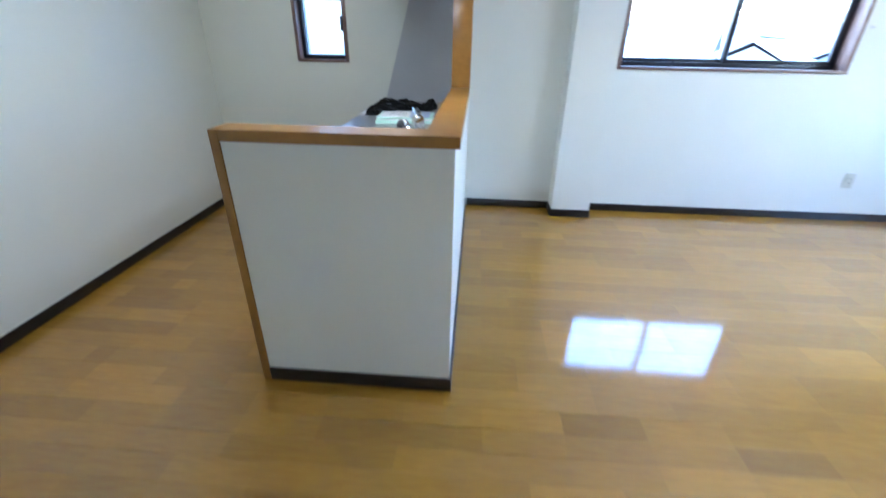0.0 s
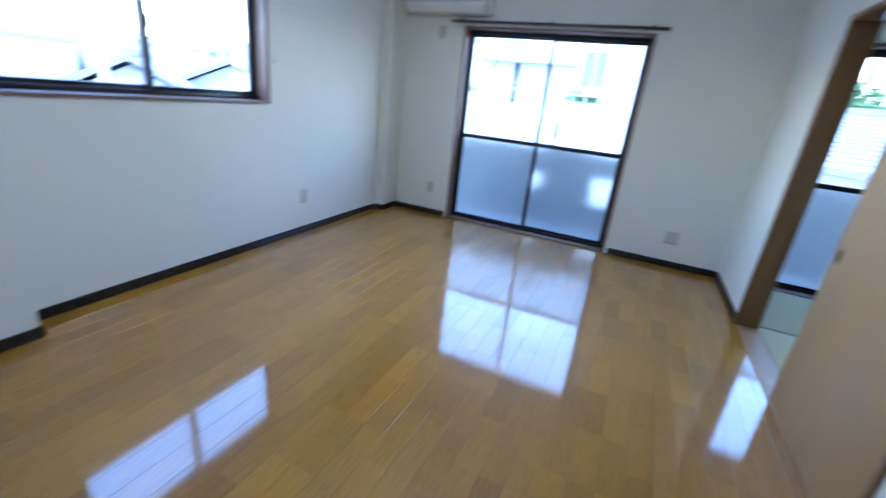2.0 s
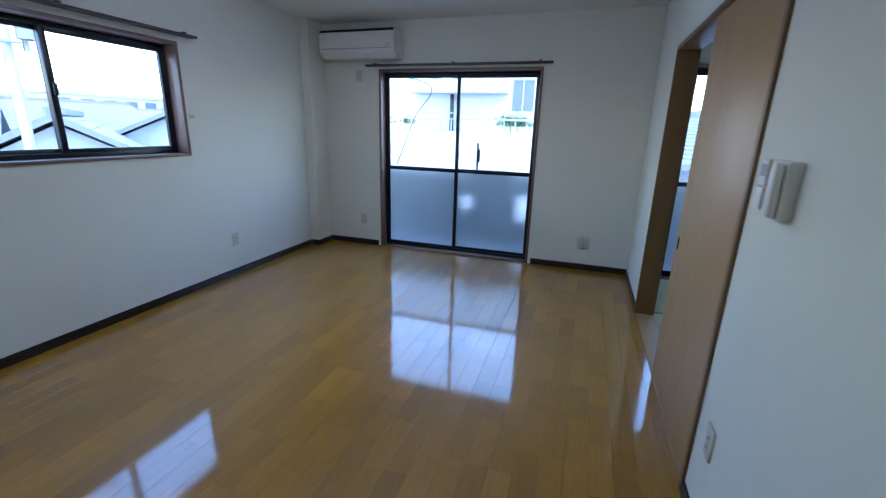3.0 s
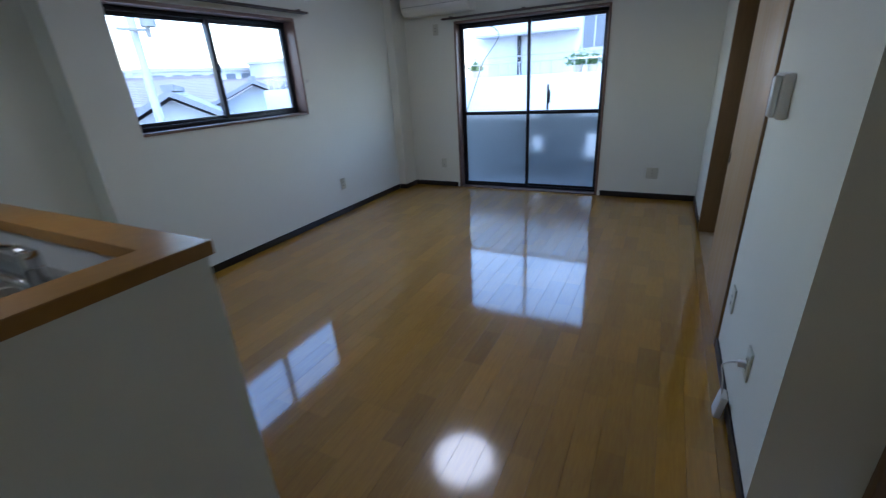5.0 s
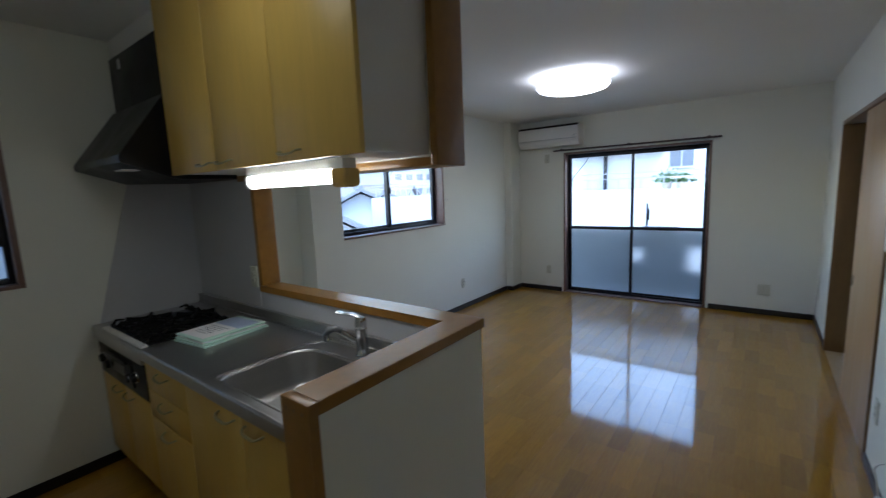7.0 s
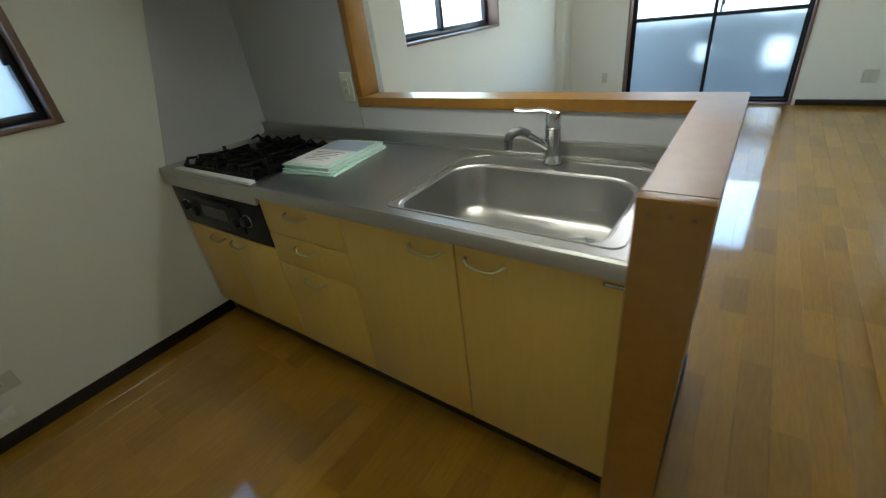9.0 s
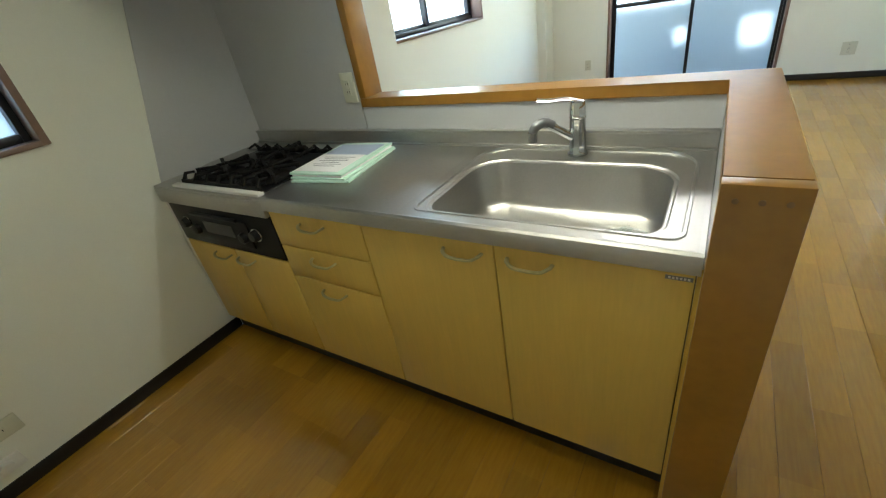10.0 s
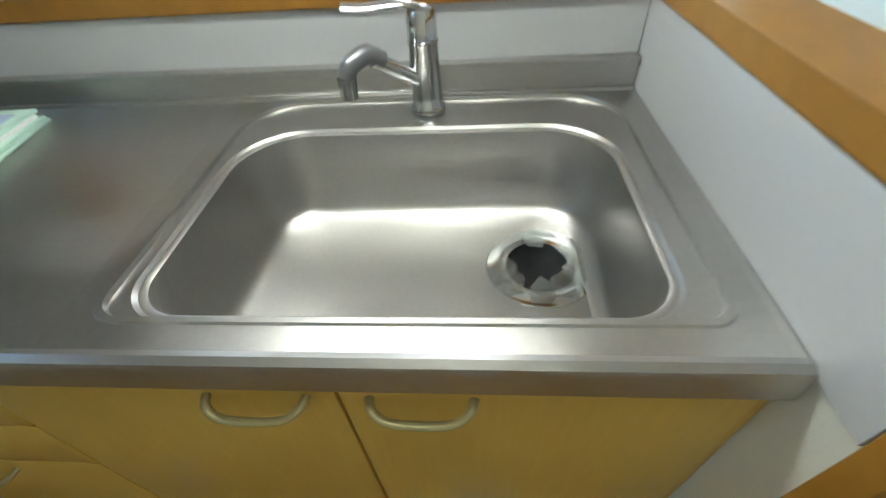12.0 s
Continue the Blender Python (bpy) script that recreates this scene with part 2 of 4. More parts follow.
def lathe_bm(prof, seg=40):
    bm = bmesh.new()
    rings = []
    for r, z in prof:
        rings.append([bm.verts.new((r * math.cos(2 * math.pi * i / seg), r * math.sin(2 * math.pi * i / seg), z)) for i in range(seg)])
    for a, b in zip(rings, rings[1:]):
        for i in range(seg):
            bm.faces.new((a[i], a[(i + 1) % seg], b[(i + 1) % seg], b[i]))
    bm.faces.new(rings[0]), bm.faces.new(rings[-1])
    return bm


def tube_mesh(name, pts, r, mat, flat=1.0, res=6):
    """A rounded tube along smooth points."""
    bm = bmesh.new()
    pts = [Vector(p) for p in pts]
    line = []
    for i in range(len(pts) - 1):
        p0, p1, p2, p3 = pts[max(i - 1, 0)], pts[i], pts[i + 1], pts[min(i + 2, len(pts) - 1)]
        for k in range(res):
            u = k / res
            line.append(0.5 * (2 * p1 + (p2 - p0) * u + (2 * p0 - 5 * p1 + 4 * p2 - p3) * u * u + (3 * p1 - p0 - 3 * p2 + p3) * u ** 3))
    line.append(pts[-1])
    rings = []
    for i, c in enumerate(line):
        d = (line[min(i + 1, len(line) - 1)] - line[max(i - 1, 0)]).normalized()
        q = d.to_track_quat("Z", "Y")
        rings.append([bm.verts.new(c + q @ Vector((r * math.cos(a), r * flat * math.sin(a), 0))) for a in [2 * math.pi * k / 10 for k in range(10)]])
    for a, b in zip(rings, rings[1:]):
        for i in range(10):
            bm.faces.new((a[i], a[(i + 1) % 10], b[(i + 1) % 10], b[i]))
    bm.faces.new(rings[0]), bm.faces.new(rings[-1])
    return finish(bm, name, mat, 50)


def wall_with_holes(name, axis, at, thick, a0, a1, z0, z1, holes, mat):
    """An upright wall across axis (its inner face at `at`, thick outwards), from a0 to a1, with openings (a, b, z, z)."""
    bm = bmesh.new()
    lo, hi = min(at, at + thick), max(at, at + thick)
    cuts = sorted({a0, a1, *[h[0] for h in holes], *[h[1] for h in holes]})
    for a, b in zip(cuts, cuts[1:]):
        spans = [(z0, z1)]
        for h in holes:
            if h[0] <= a and b <= h[1]:
                spans = [s for s in ((z0, h[2]), (h[3], z1)) if s[1] > s[0] + 1e-6]
        for s in spans:
            if axis == "y":
                solid(bm, a, b, lo, hi, *s)
            else:
                solid(bm, lo, hi, a, b, *s)
    bmesh.ops.remove_doubles(bm, verts=bm.verts, dist=1e-5)
    return tagged(place(name, finish(bm, name, mat), (0, 0, 0)), kind="structure")


# ---- structure ----
XW, XE, YN, YS, YH, H = -1.80, 4.69, 3.16, -0.35, -0.60, 2.43
XR = 0.90            # corner where the south wall steps back to the hall door
SD0, SD1 = 1.88, 3.73   # sliding door opening, outer edges of the frame
TY = -3.2            # far wall of the mat room

tagged(wall_with_holes("wall_north", "y", YN, 0.16, XW - 0.16, XE + 0.16, 0, H, [(1.31, 2.91, 1.11, 1.94), (-1.09, -0.69, 1.115, 1.96)], WALL), "white textured wallpaper wall with two windows")
tagged(wall_with_holes("wall_east", "x", XE, 0.16, TY - 0.16, YN, 0, H, [(0.64, 2.38, 0.0, 1.965), (-2.45, -0.62, 0.0, 1.965)], WALL), "white textured wallpaper wall with glazed doors")
tagged(wall_with_holes("wall_west", "x", XW, -0.16, YH - 0.16, YN, 0, H, [], WALL), "plain white textured wallpaper wall")
tagged(wall_with_holes("wall_south", "y", YS, -0.12, XR + 0.12, XE, 0, H, [(SD0, SD1, 0.0, 1.95)], WALL), "white wallpaper wall with a sliding door")
tagged(wall_with_holes("wall_return", "x", XR, 0.12, YH - 0.12, YS, 0, H, [], WALL), "short white wallpaper return wall")
tagged(wall_with_holes("wall_hall", "y", YH, -0.12, XW, XR, 0, H, [(0.07, 0.88, 0.0, 2.02)], WALL), "white wallpaper wall with the hall door")
tagged(wall_with_holes("wall_mat_room_south", "y", TY, -0.16, XR, XE, 0, H, [], WALL), "plain white wall of the mat room")
tagged(wall_with_holes("wall_mat_room_west", "x", XR + 0.12, -0.12, TY, YH - 0.12, 0, H, [], WALL), "plain white wall of the mat room")
tagged(box("column_1", 0.944, 1.245, 2.98, YN, 0, H, WALL), "white wallpapered pillar on the wall", kind="structure")
tagged(box("column_2", 4.41, XE, 3.055, YN, 0, H, WALL), "white wallpapered corner pillar", kind="structure")
tagged(box("ceiling", XW - 0.16, XE + 0.16, TY - 0.16, YN + 0.16, H, H + 0.2, CEIL), "white papered ceiling", kind="structure")
tagged(box("floor_mat_room", XR, XE, TY, YS - 0.12, -0.25, -0.012, GROOVE), "floor under the mats", kind="structure")
floor = tagged(box("floor", XW - 0.16, XE, YH, YN, -0.25, -0.006, GROOVE), "glossy honey-coloured strip wood floor", kind="structure")

for i, (y0, y1) in enumerate(((0.64, 2.38), (-2.45, -0.62))):
    tagged(box("threshold_%d" % (i + 1), XE + 0.0005, XE + 0.16, y0, y1, -0.25, 0.0006, CASING), "brown threshold under the glass door", kind="structure")

# baseboards, black, 60 mm high
def baseboard(name, x0, x1, y0, y1):
    tagged(box(name, x0, x1, y0, y1, 0.0, 0.062, BASE, 0.003), "black baseboard along the wall", kind="structure")

B = 0.009
baseboard("baseboard_north_1", XW, -0.392, YN - B, YN - 0.0005)
baseboard("baseboard_north_2", 0.25, 0.944, YN - B, YN - 0.0005)
baseboard("baseboard_north_3", 1.245, 4.40, YN - B, YN - 0.0005)
baseboard("baseboard_column_1", 0.944 - B, 1.245 + B, 2.98 - B, 2.98 - 0.0005)
baseboard("baseboard_column_2", 0.944 - B, 0.9435, 2.98, YN - B)
baseboard("baseboard_column_3", 1.2455, 1.245 + B, 2.98, YN - B)
baseboard("baseboard_column_4", 4.41 - B, XE, 3.055 - B, 3.0545)
baseboard("baseboard_column_5", 4.41 - B, 4.4095, 3.055, YN - B)
baseboard("baseboard_east_1", XE - B, XE - 0.0005, 2.41, 3.055 - B)
baseboard("baseboard_east_2", XE - B, XE - 0.0005, YS + B, 0.61)
baseboard("baseboard_south_1", SD1 + 0.002, XE, YS + 0.0005, YS + B)
baseboard("baseboard_south_2", XR, SD0 - 0.002, YS + 0.0005, YS + B)
baseboard("baseboard_return", XR - B, XR - 0.0005, YH + 0.02, YS + B)
baseboard("baseboard_west", XW + 0.0005, XW + B, YH, YN - B)
baseboard("baseboard_hall", XW + B, 0.03, YH + 0.0005, YH + B)

# ---- windows ----
def slider_sash(parent, name, axis, c, a0, a1, z0, z1, mats, rails, w=0.035, t=0.026):
    """One sash: an aluminium frame with one or two panes. c: the sash plane."""
    sash = new(name)
    sash.parent = parent
    def part(n, b0, b1, h0, h1, mat, tt=t, bev=0.002):
        if axis == "y":
            return box(n, b0, b1, c - tt / 2, c + tt / 2, h0, h1, mat, bev, sash)
        return box(n, c - tt / 2, c + tt / 2, b0, b1, h0, h1, mat, bev, sash)
    part("stile", a0, a0 + w, z0, z1, ALU), part("stile", a1 - w, a1, z0, z1, ALU)
    part("rail", a0 + w, a1 - w, z0, z0 + w, ALU), part("rail", a0 + w, a1 - w, z1 - w, z1, ALU)
    edges = [z0 + w] + [r for h in rails for r in (h - w * 0.6, h + w * 0.6)] + [z1 - w]
    for h in rails:
        part("rail", a0 + w, a1 - w, h - w * 0.6, h + w * 0.6, ALU)
    for i, mat in enumerate(mats):
        g = part("pane", a0 + w, a1 - w, edges[2 * i], edges[2 * i + 1], mat, 0.005, 0.0)
        g.visible_shadow = False
    return sash


def window(name, axis, wall, a0, a1, z0, z1, mats, rails, label, sill=True, out=1):
    """A sliding window in a wall's opening: wooden casing, aluminium frame and two sashes."""
    cx = ((a0 + a1) / 2, wall) if axis == "y" else (wall, (a0 + a1) / 2)
    w = base(name, cx[0], cx[1], z0, label, "window", kind="structure")
    def part(n, b0, b1, d0, d1, h0, h1, mat, bev=0.002):
        if axis == "y":
            return box(n, b0, b1, wall + d0, wall + d1, h0, h1, mat, bev, w)
        return box(n, wall + d0, wall + d1, b0, b1, h0, h1, mat, bev, w)
    c = 0.025
    part("casing", a0, a0 + c, -0.012, 0.112, z0, z1, CASING), part("casing", a1 - c, a1, -0.012, 0.112, z0, z1, CASING)
    part("casing", a0 + c, a1 - c, -0.012, 0.112, z1 - c, z1, CASING)
    if sill:
        part("sill", a0 + c, a1 - c, -0.014, 0.112, z0, z0 + c * 0.8, CASING)
        zf = z0 + c * 0.8
    else:
        part("sill", a0 + c, a1 - c, 0.0, 0.112, z0 + 0.001, z0 + 0.012, CASING)
        zf = z0 + 0.006
    f0, f1 = a0 + c, a1 - c
    part("frame", f0, f0 + 0.022, 0.1, 0.159, zf, z1 - c, ALU), part("frame", f1 - 0.022, f1, 0.1, 0.159, zf, z1 - c, ALU)
    part("frame", f0, f1, 0.098, 0.159, zf, zf + 0.03, ALU), part("frame", f0, f1, 0.098, 0.159, z1 - c - 0.03, z1 - c, ALU)
    mid, s0, s1 = (a0 + a1) / 2, zf + 0.02, z1 - c - 0.02
    first, second = (f0 + 0.012, mid + 0.02), (mid - 0.02, f1 - 0.012)
    slider_sash(w, "sash", axis, wall + 0.143, *first, s0, s1, mats, rails)
    slider_sash(w, "sash", axis, wall + 0.115, *second, s0, s1, mats, rails)
    if axis == "y":
        box("latch", mid - 0.008, mid + 0.014, wall + 0.084, wall + 0.103, (s0 + s1) / 2 - 0.02, (s0 + s1) / 2 + 0.05, ALU, 0.004, w)
    else:
        box("latch", wall + 0.084, wall + 0.103, mid - 0.014, mid + 0.008, 0.86, 0.93, ALU, 0.004, w)
    return w


window("window_1", "y", YN, 1.31, 2.91, 1.11, 1.94, [GLASS], [], "dark aluminium sliding window in a brown wooden casing")
window("window_2", "x", XE, 0.64, 2.38, 0.0, 1.965, [FROST, GLASS], [0.925], "dark aluminium sliding glass door, frosted below", sill=False)
window("window_3", "x", XE, -2.45, -0.62, 0.0, 1.965, [FROST, GLASS], [0.925], "dark aluminium sliding glass door of the mat room", sill=False)
kw = base("window_4", -0.9, YN, 1.11, "narrow dark aluminium sash window, frosted panes", "window", kind="structure")
for n, x0, x1, y0, y1, z0, z1, m in (
        ("casing", -1.09, -1.065, -0.012, 0.09, 1.115, 1.96, CASING), ("casing", -0.715, -0.69, -0.012, 0.09, 1.115, 1.96, CASING),
        ("casing", -1.065, -0.715, -0.012, 0.09, 1.935, 1.96, CASING), ("sill", -1.065, -0.715, -0.014, 0.09, 1.115, 1.135, CASING),
        ("frame", -1.065, -1.04, 0.06, 0.155, 1.135, 1.935, ALU), ("frame", -0.74, -0.715, 0.06, 0.155, 1.135, 1.935, ALU),
        ("frame", -1.04, -0.74, 0.06, 0.155, 1.135, 1.165, ALU), ("frame", -1.04, -0.74, 0.06, 0.155, 1.905, 1.935, ALU),
        ("rail", -1.04, -0.74, 0.08, 0.12, 1.53, 1.56, ALU), ("latch", -0.755, -0.74, 0.05, 0.08, 1.33, 1.43, ALU)):
    box(n, x0, x1, YN + y0, YN + y1, z0, z1, m, 0.002, kw)
for z0, z1 in ((1.165, 1.53), (1.56, 1.905)):
    box("pane", -1.04, -0.74, YN + 0.10, YN + 0.105, z0, z1, FROSTPLAIN, 0, kw).visible_shadow = False

# ---- curtain rails ----
def curtain_rail(axis, wall, a0, a1, z, label):
    r = base("curtain_rail", *((a0, wall) if axis == "y" else (wall, a0)), z, label, "curtain rail", "curtain rails")
    for d in (0.035, 0.075):
        if axis == "y":
            box("track", a0, a1, wall - d - 0.02, wall - d, z, z + 0.018, RAILWOOD, 0.004, r)
        else:
            box("track", wall - d - 0.02, wall - d, a0, a1, z, z + 0.018, RAILWOOD, 0.004, r)
    for k in (0.06, 0.5, 0.94):
        a = a0 + (a1 - a0) * k
        if axis == "y":
            box("bracket", a - 0.012, a + 0.012, wall - 0.1, wall + 0.001, z + 0.0185, z + 0.028, RAILWOOD, 0.002, r)
        else:
            box("bracket", wall - 0.1, wall + 0.001, a - 0.012, a + 0.012, z + 0.0185, z + 0.028, RAILWOOD, 0.002, r)

curtain_rail("y", YN, 1.19, 3.025, 1.975, "dark brown double curtain rail over the window")
curtain_rail("x", XE, 0.55, 2.50, 1.985, "dark brown double curtain rail over the glass door")
hook = base("tieback_hook", 3.0, YN, 1.5, "small white curtain tieback hook on the wall", "hook")
box("plate", 2.945, 2.965, YN - 0.006, YN + 0.001, 1.395, 1.43, PLASTIC, 0.002, hook)
place("arm", tube_mesh("hook_arm", [(2.955, YN - 0.004, 1.412), (2.955, YN - 0.03, 1.405), (2.955, YN - 0.034, 1.43)], 0.004, PLASTIC), (0, 0, 0), hook)

# ---- hall door and sliding door ----
d = base("door_1", 0.475, YH, 0, "brown wooden hall door, closed, in a dark frame", "door", kind="structure")
for x0, x1, z0, z1 in ((0.07, 0.105, 0, 2.02), (0.845, 0.88, 0, 2.02), (0.105, 0.845, 1.985, 2.02)):
    box("frame", x0, x1, YH - 0.13, YH + 0.014, z0, z1, DOORFR, 0.003, d)
box("leaf", 0.107, 0.843, YH - 0.05, YH - 0.012, 0.008, 1.983, DOORLEAF, 0.003, d)
hl = base("handle", 0.17, YH, 0.98, "dark bronze lever handle", "")
hl.parent = d
hl.location = (0.17 - 0.475, 0, 0.98)
bm = lathe_bm([(0.001, 0), (0.027, 0), (0.027, 0.006), (0.012, 0.012), (0.012, 0.045), (0.001, 0.045)], 24)
place("rose", finish(bm, "rose", ALU, 40), (0.17, YH - 0.012, 0.98), hl, rot=(-90, 0, 0))
place("lever", tube_mesh("lever", [(0.17, YH + 0.03, 0.98), (0.2, YH + 0.034, 0.98), (0.25, YH + 0.034, 0.974), (0.285, YH + 0.03, 0.966)], 0.010, ALU, 0.7), (0, 0, 0), hl)

sd = base("door_2", (SD0 + SD1) / 2, YS, 0, "brown wooden sliding door, half open, in a dark frame", "sliding door", kind="structure")
box("jamb", SD0, SD0 + 0.03, YS - 0.13, YS + 0.012, 0, 1.95, DOORFR, 0.003, sd)
box("jamb", SD1 - 0.03, SD1, YS - 0.13, YS + 0.012, 0, 1.95, DOORFR, 0.003, sd)
box("head", SD0 + 0.03, SD1 - 0.03, YS - 0.13, YS + 0.012, 1.92, 1.95, DOORFR, 0.003, sd)
box("sill", SD0 + 0.03, SD1 - 0.03, YS - 0.13, YS + 0.002, -0.004, 0.006, DOORLEAF, 0.002, sd)
box("leaf", SD0 + 0.031, 2.79, YS - 0.036, YS - 0.002, 0.010, 1.918, DOORLEAF, 0.003, sd)
bm = lathe_bm([(0.001, 0.0005), (0.011, 0.0005), (0.015, 0.003), (0.017, 0.0), (0.001, -0.002)], 20)
pull = place("pull", finish(bm, "pull", BLACK, 40), (2.735, YS - 0.002, 0.82), sd, "dark recessed finger pull", rot=(-90, 0, 0))
pull.scale = (0.8, 2.2, 1)

# ---- mat room ----
for i, (x0, x1) in enumerate(((XR + 0.13, 1.93), (1.935, 2.84), (2.845, 3.75), (3.755, XE - 0.001))):
    mat = tagged(box("tatami_mat", x0, x1, -2.3, YS - 0.135, -0.012, 0.004, TATAMI, 0.003), "straw mat with a cloth border on the floor", "mat", "mats in the mat room")
    box("border", x0 + 0.001, x0 + 0.028, -2.299, YS - 0.136, 0.0045, 0.006, material("mat_border", (0.25, 0.27, 0.16), 0.8) if i == 0 else bpy.data.materials["mat_border"], 0, mat)

# ---- peninsula wall with its ledge ----
PX0, PX1, PY0, PY1 = -0.545, 0.25, 0.987, 1.10
pen = base("kitchen_peninsula", 0, 1.05, 0, "white half wall with orange wooden ledge and end posts", "half wall", kind="structure")
box("end_panel", PX0 + 0.03, 0.235, PY0 + 0.008, PY1 - 0.006, 0, 0.998, WALL, 0, pen)
box("long_panel", 0.152, 0.235, PY1 - 0.006, 2.40, 0, 0.998, WALL, 0, pen)
box("back_panel", 0.152, 0.235, 2.40, YN, 0, H, WALL, 0, pen)
box("end_post", PX0, PX0 + 0.03, PY0, PY1, 0, 1.035, TRIM, 0.002, pen, "orange varnished wooden post with screw plugs")
extrude_profile("ledge", [(PX0 + 0.0302, PY0), (PX1, PY0), (PX1, 2.40), (0.14, 2.40), (0.14, PY1), (PX0 + 0.0302, PY1)], "z", 0.998, 1.035, TRIM, pen, "orange varnished wooden ledge", 0.002)
box("passage_post", 0.14, PX1, 2.365, 2.40, 1.035, 1.612, TRIM, 0.003, pen)
box("baseboard", PX0 + 0.032, 0.244, PY0 - 0.001, PY0 + 0.0075, 0, 0.062, BASE, 0.002, pen)
box("baseboard", 0.2355, 0.244, PY0 + 0.008, YN - B, 0, 0.062, BASE, 0.002, pen)
for y in (1.012, 1.045, 1.078):
    place("plug", finish(lathe_bm([(0.001, 0), (0.0048, 0), (0.0048, 0.001), (0.001, 0.0012)], 14), "plug", DOORFR, 30), (PX0 + 0.0005, y, 1.008), pen, rot=(0, -90, 0))
box("inner_panel", PX0 + 0.032, 0.15, PY1 - 0.0055, PY1 - 0.001, 0.84, 0.996, PANEL, 0, pen, "glossy light grey splash panel")
HX0, HX1, HY = 0.075, 0.24, 1.045
box("header", HX0 + 0.004, HX1 - 0.004, HY + 0.03, 2.40, 1.642, H, WALL, 0, pen)
box("header_trim", HX0, HX1, HY + 0.03, 2.40, 1.612, 1.642, TRIM, 0.002, pen)
box("header_end", HX0 - 0.004, HX1, HY, HY + 0.03, 1.612, H, TRIM, 0.003, pen)

# splash panels by the stove
extrude_profile("splash_panel", [(-0.43, 0.80), (0.147, 0.80), (0.147, 1.68), (-0.18, 1.68)], "y", YN - 0.006, YN - 0.001, PANEL)
tagged(bpy.data.objects["splash_panel"], "grey enamel splash panel on the wall by the stove", "splash panel", kind="structure")
tagged(box("back_splash_panel", 0.146, 0.1515, 2.405, YN - 0.007, 0.84, 1.68, PANEL), "grey enamel splash panel behind the stove", "splash panel", kind="structure")
tagged(box("low_splash_panel", 0.146, 0.1515, PY1 + 0.001, 2.40, 0.84, 0.996, PANEL), "light grey panel above the worktop", "splash panel", kind="structure")

# ---- kitchen unit ----
CX0, CX1, CY0, CY1, CT = -0.455, 0.144, 1.101, 3.152, 0.85
FX = -0.444
SPLIT = 2.42
unit = base("kitchen_unit", -0.15, 2.1, 0, "kitchen base unit with beige laminate fronts and steel worktop", "kitchen unit")
box("carcass", FX + 0.02, CX1, CY0 + 0.006, CY1, 0.115, 0.66, CARCASS, 0, unit)
box("carcass_rim", FX + 0.02, FX + 0.03, CY0 + 0.006, CY1, 0.66, 0.805, CARCASS, 0, unit)
box("plinth", FX + 0.055, CX1, CY0, CY1, 0.0, 0.115, BASE, 0, unit)


def bow_handle(parent, y, z, length):
    h = length / 2
    bm_pts = [(0.0, -h, 0.0), (-0.016, -h + 0.006, -0.003), (-0.025, -h * 0.5, -0.011), (-0.025, h * 0.5, -0.011), (-0.016, h - 0.006, -0.003), (0.0, h, 0.0)]
    if "bow_handle" not in bpy.data.meshes:
        tube_mesh("bow_handle", bm_pts, 0.0055, HANDLE, 0.7)
    return place("handle", bpy.data.meshes["bow_handle"], (FX, y, z), parent, "satin metal bow handle")


def front(name, y0, y1, z0, z1, hy=None, hz=None):
    g = 0.002
    f = box(name, FX, FX + 0.0195, y0 + g, y1 - g, z0 + g, z1 - g, CABINET, 0.0018, unit)
    if hy:
        bow_handle(f, hy, hz, 0.115)
    return f


front("door", CY0 + 0.006, 1.546, 0.118, 0.800, 1.453, 0.765)
front("door", 1.546, 1.985, 0.118, 0.800, 1.638, 0.765)
front("drawer", 1.985, SPLIT, 0.660, 0.800, 2.21, 0.765)
front("drawer", 1.985, SPLIT, 0.522, 0.660, 2.21, 0.625)
front("drawer", 1.985, SPLIT, 0.118, 0.522, 2.21, 0.487)
front("door", SPLIT, 2.765, 0.118, 0.580, 2.695, 0.545)
front("door", 2.765, CY1 - 0.03, 0.118, 0.580, 2.86, 0.545)
box("end_filler", FX + 0.004, FX + 0.0195, 1.0955, CY0 + 0.0055, 0.0, 0.80, CABINET, 0, unit)
box("filler", FX + 0.003, FX + 0.0195, CY1 - 0.029, CY1, 0.118, 0.80, CABWHITE, 0, unit)
box("name_plate", FX - 0.0012, FX + 0.0005, 1.112, 1.162, 0.779, 0.789, GREY, 0.0004, unit, "small dark grey maker's plate")
for i in range(6):
    box("plate_mark", FX - 0.0018, FX - 0.0011, 1.117 + i * 0.007, 1.1215 + i * 0.007, 0.7815, 0.7865, PLASTIC, 0, unit)


def rounded(x0, x1, y0, y1, r, n=10, rf=None):
    """A rounded rectangle, 4 (n + 1) points, counter-clockwise from the far x, low y corner."""
    pts = []
    f = r if rf is None else rf
    for cx, cy, a, q in ((x1 - r, y1 - r, 0, r), (x0 + f, y1 - f, 90, f), (x0 + f, y0 + f, 180, f), (x1 - r, y0 + r, 270, r)):
        for k in range(n + 1):
            t = radians(a + 90 * k / n)
            pts.append((cx + q * math.cos(t), cy + q * math.sin(t)))
    return pts


def loops_mesh(name, loops, mat, cap=True, smooth=50):
    bm = bmesh.new()
    rings = [[bm.verts.new((x, y, z)) for x, y in pts] for pts, z in loops]
    n = len(rings[0])
    for a, b in zip(rings, rings[1:]):
        for i in range(n):
            bm.faces.new((a[i], a[(i + 1) % n], b[(i + 1) % n], b[i]))
    if cap:
        bm.faces.new(rings[-1])
    return finish(bm, name, mat, smooth)

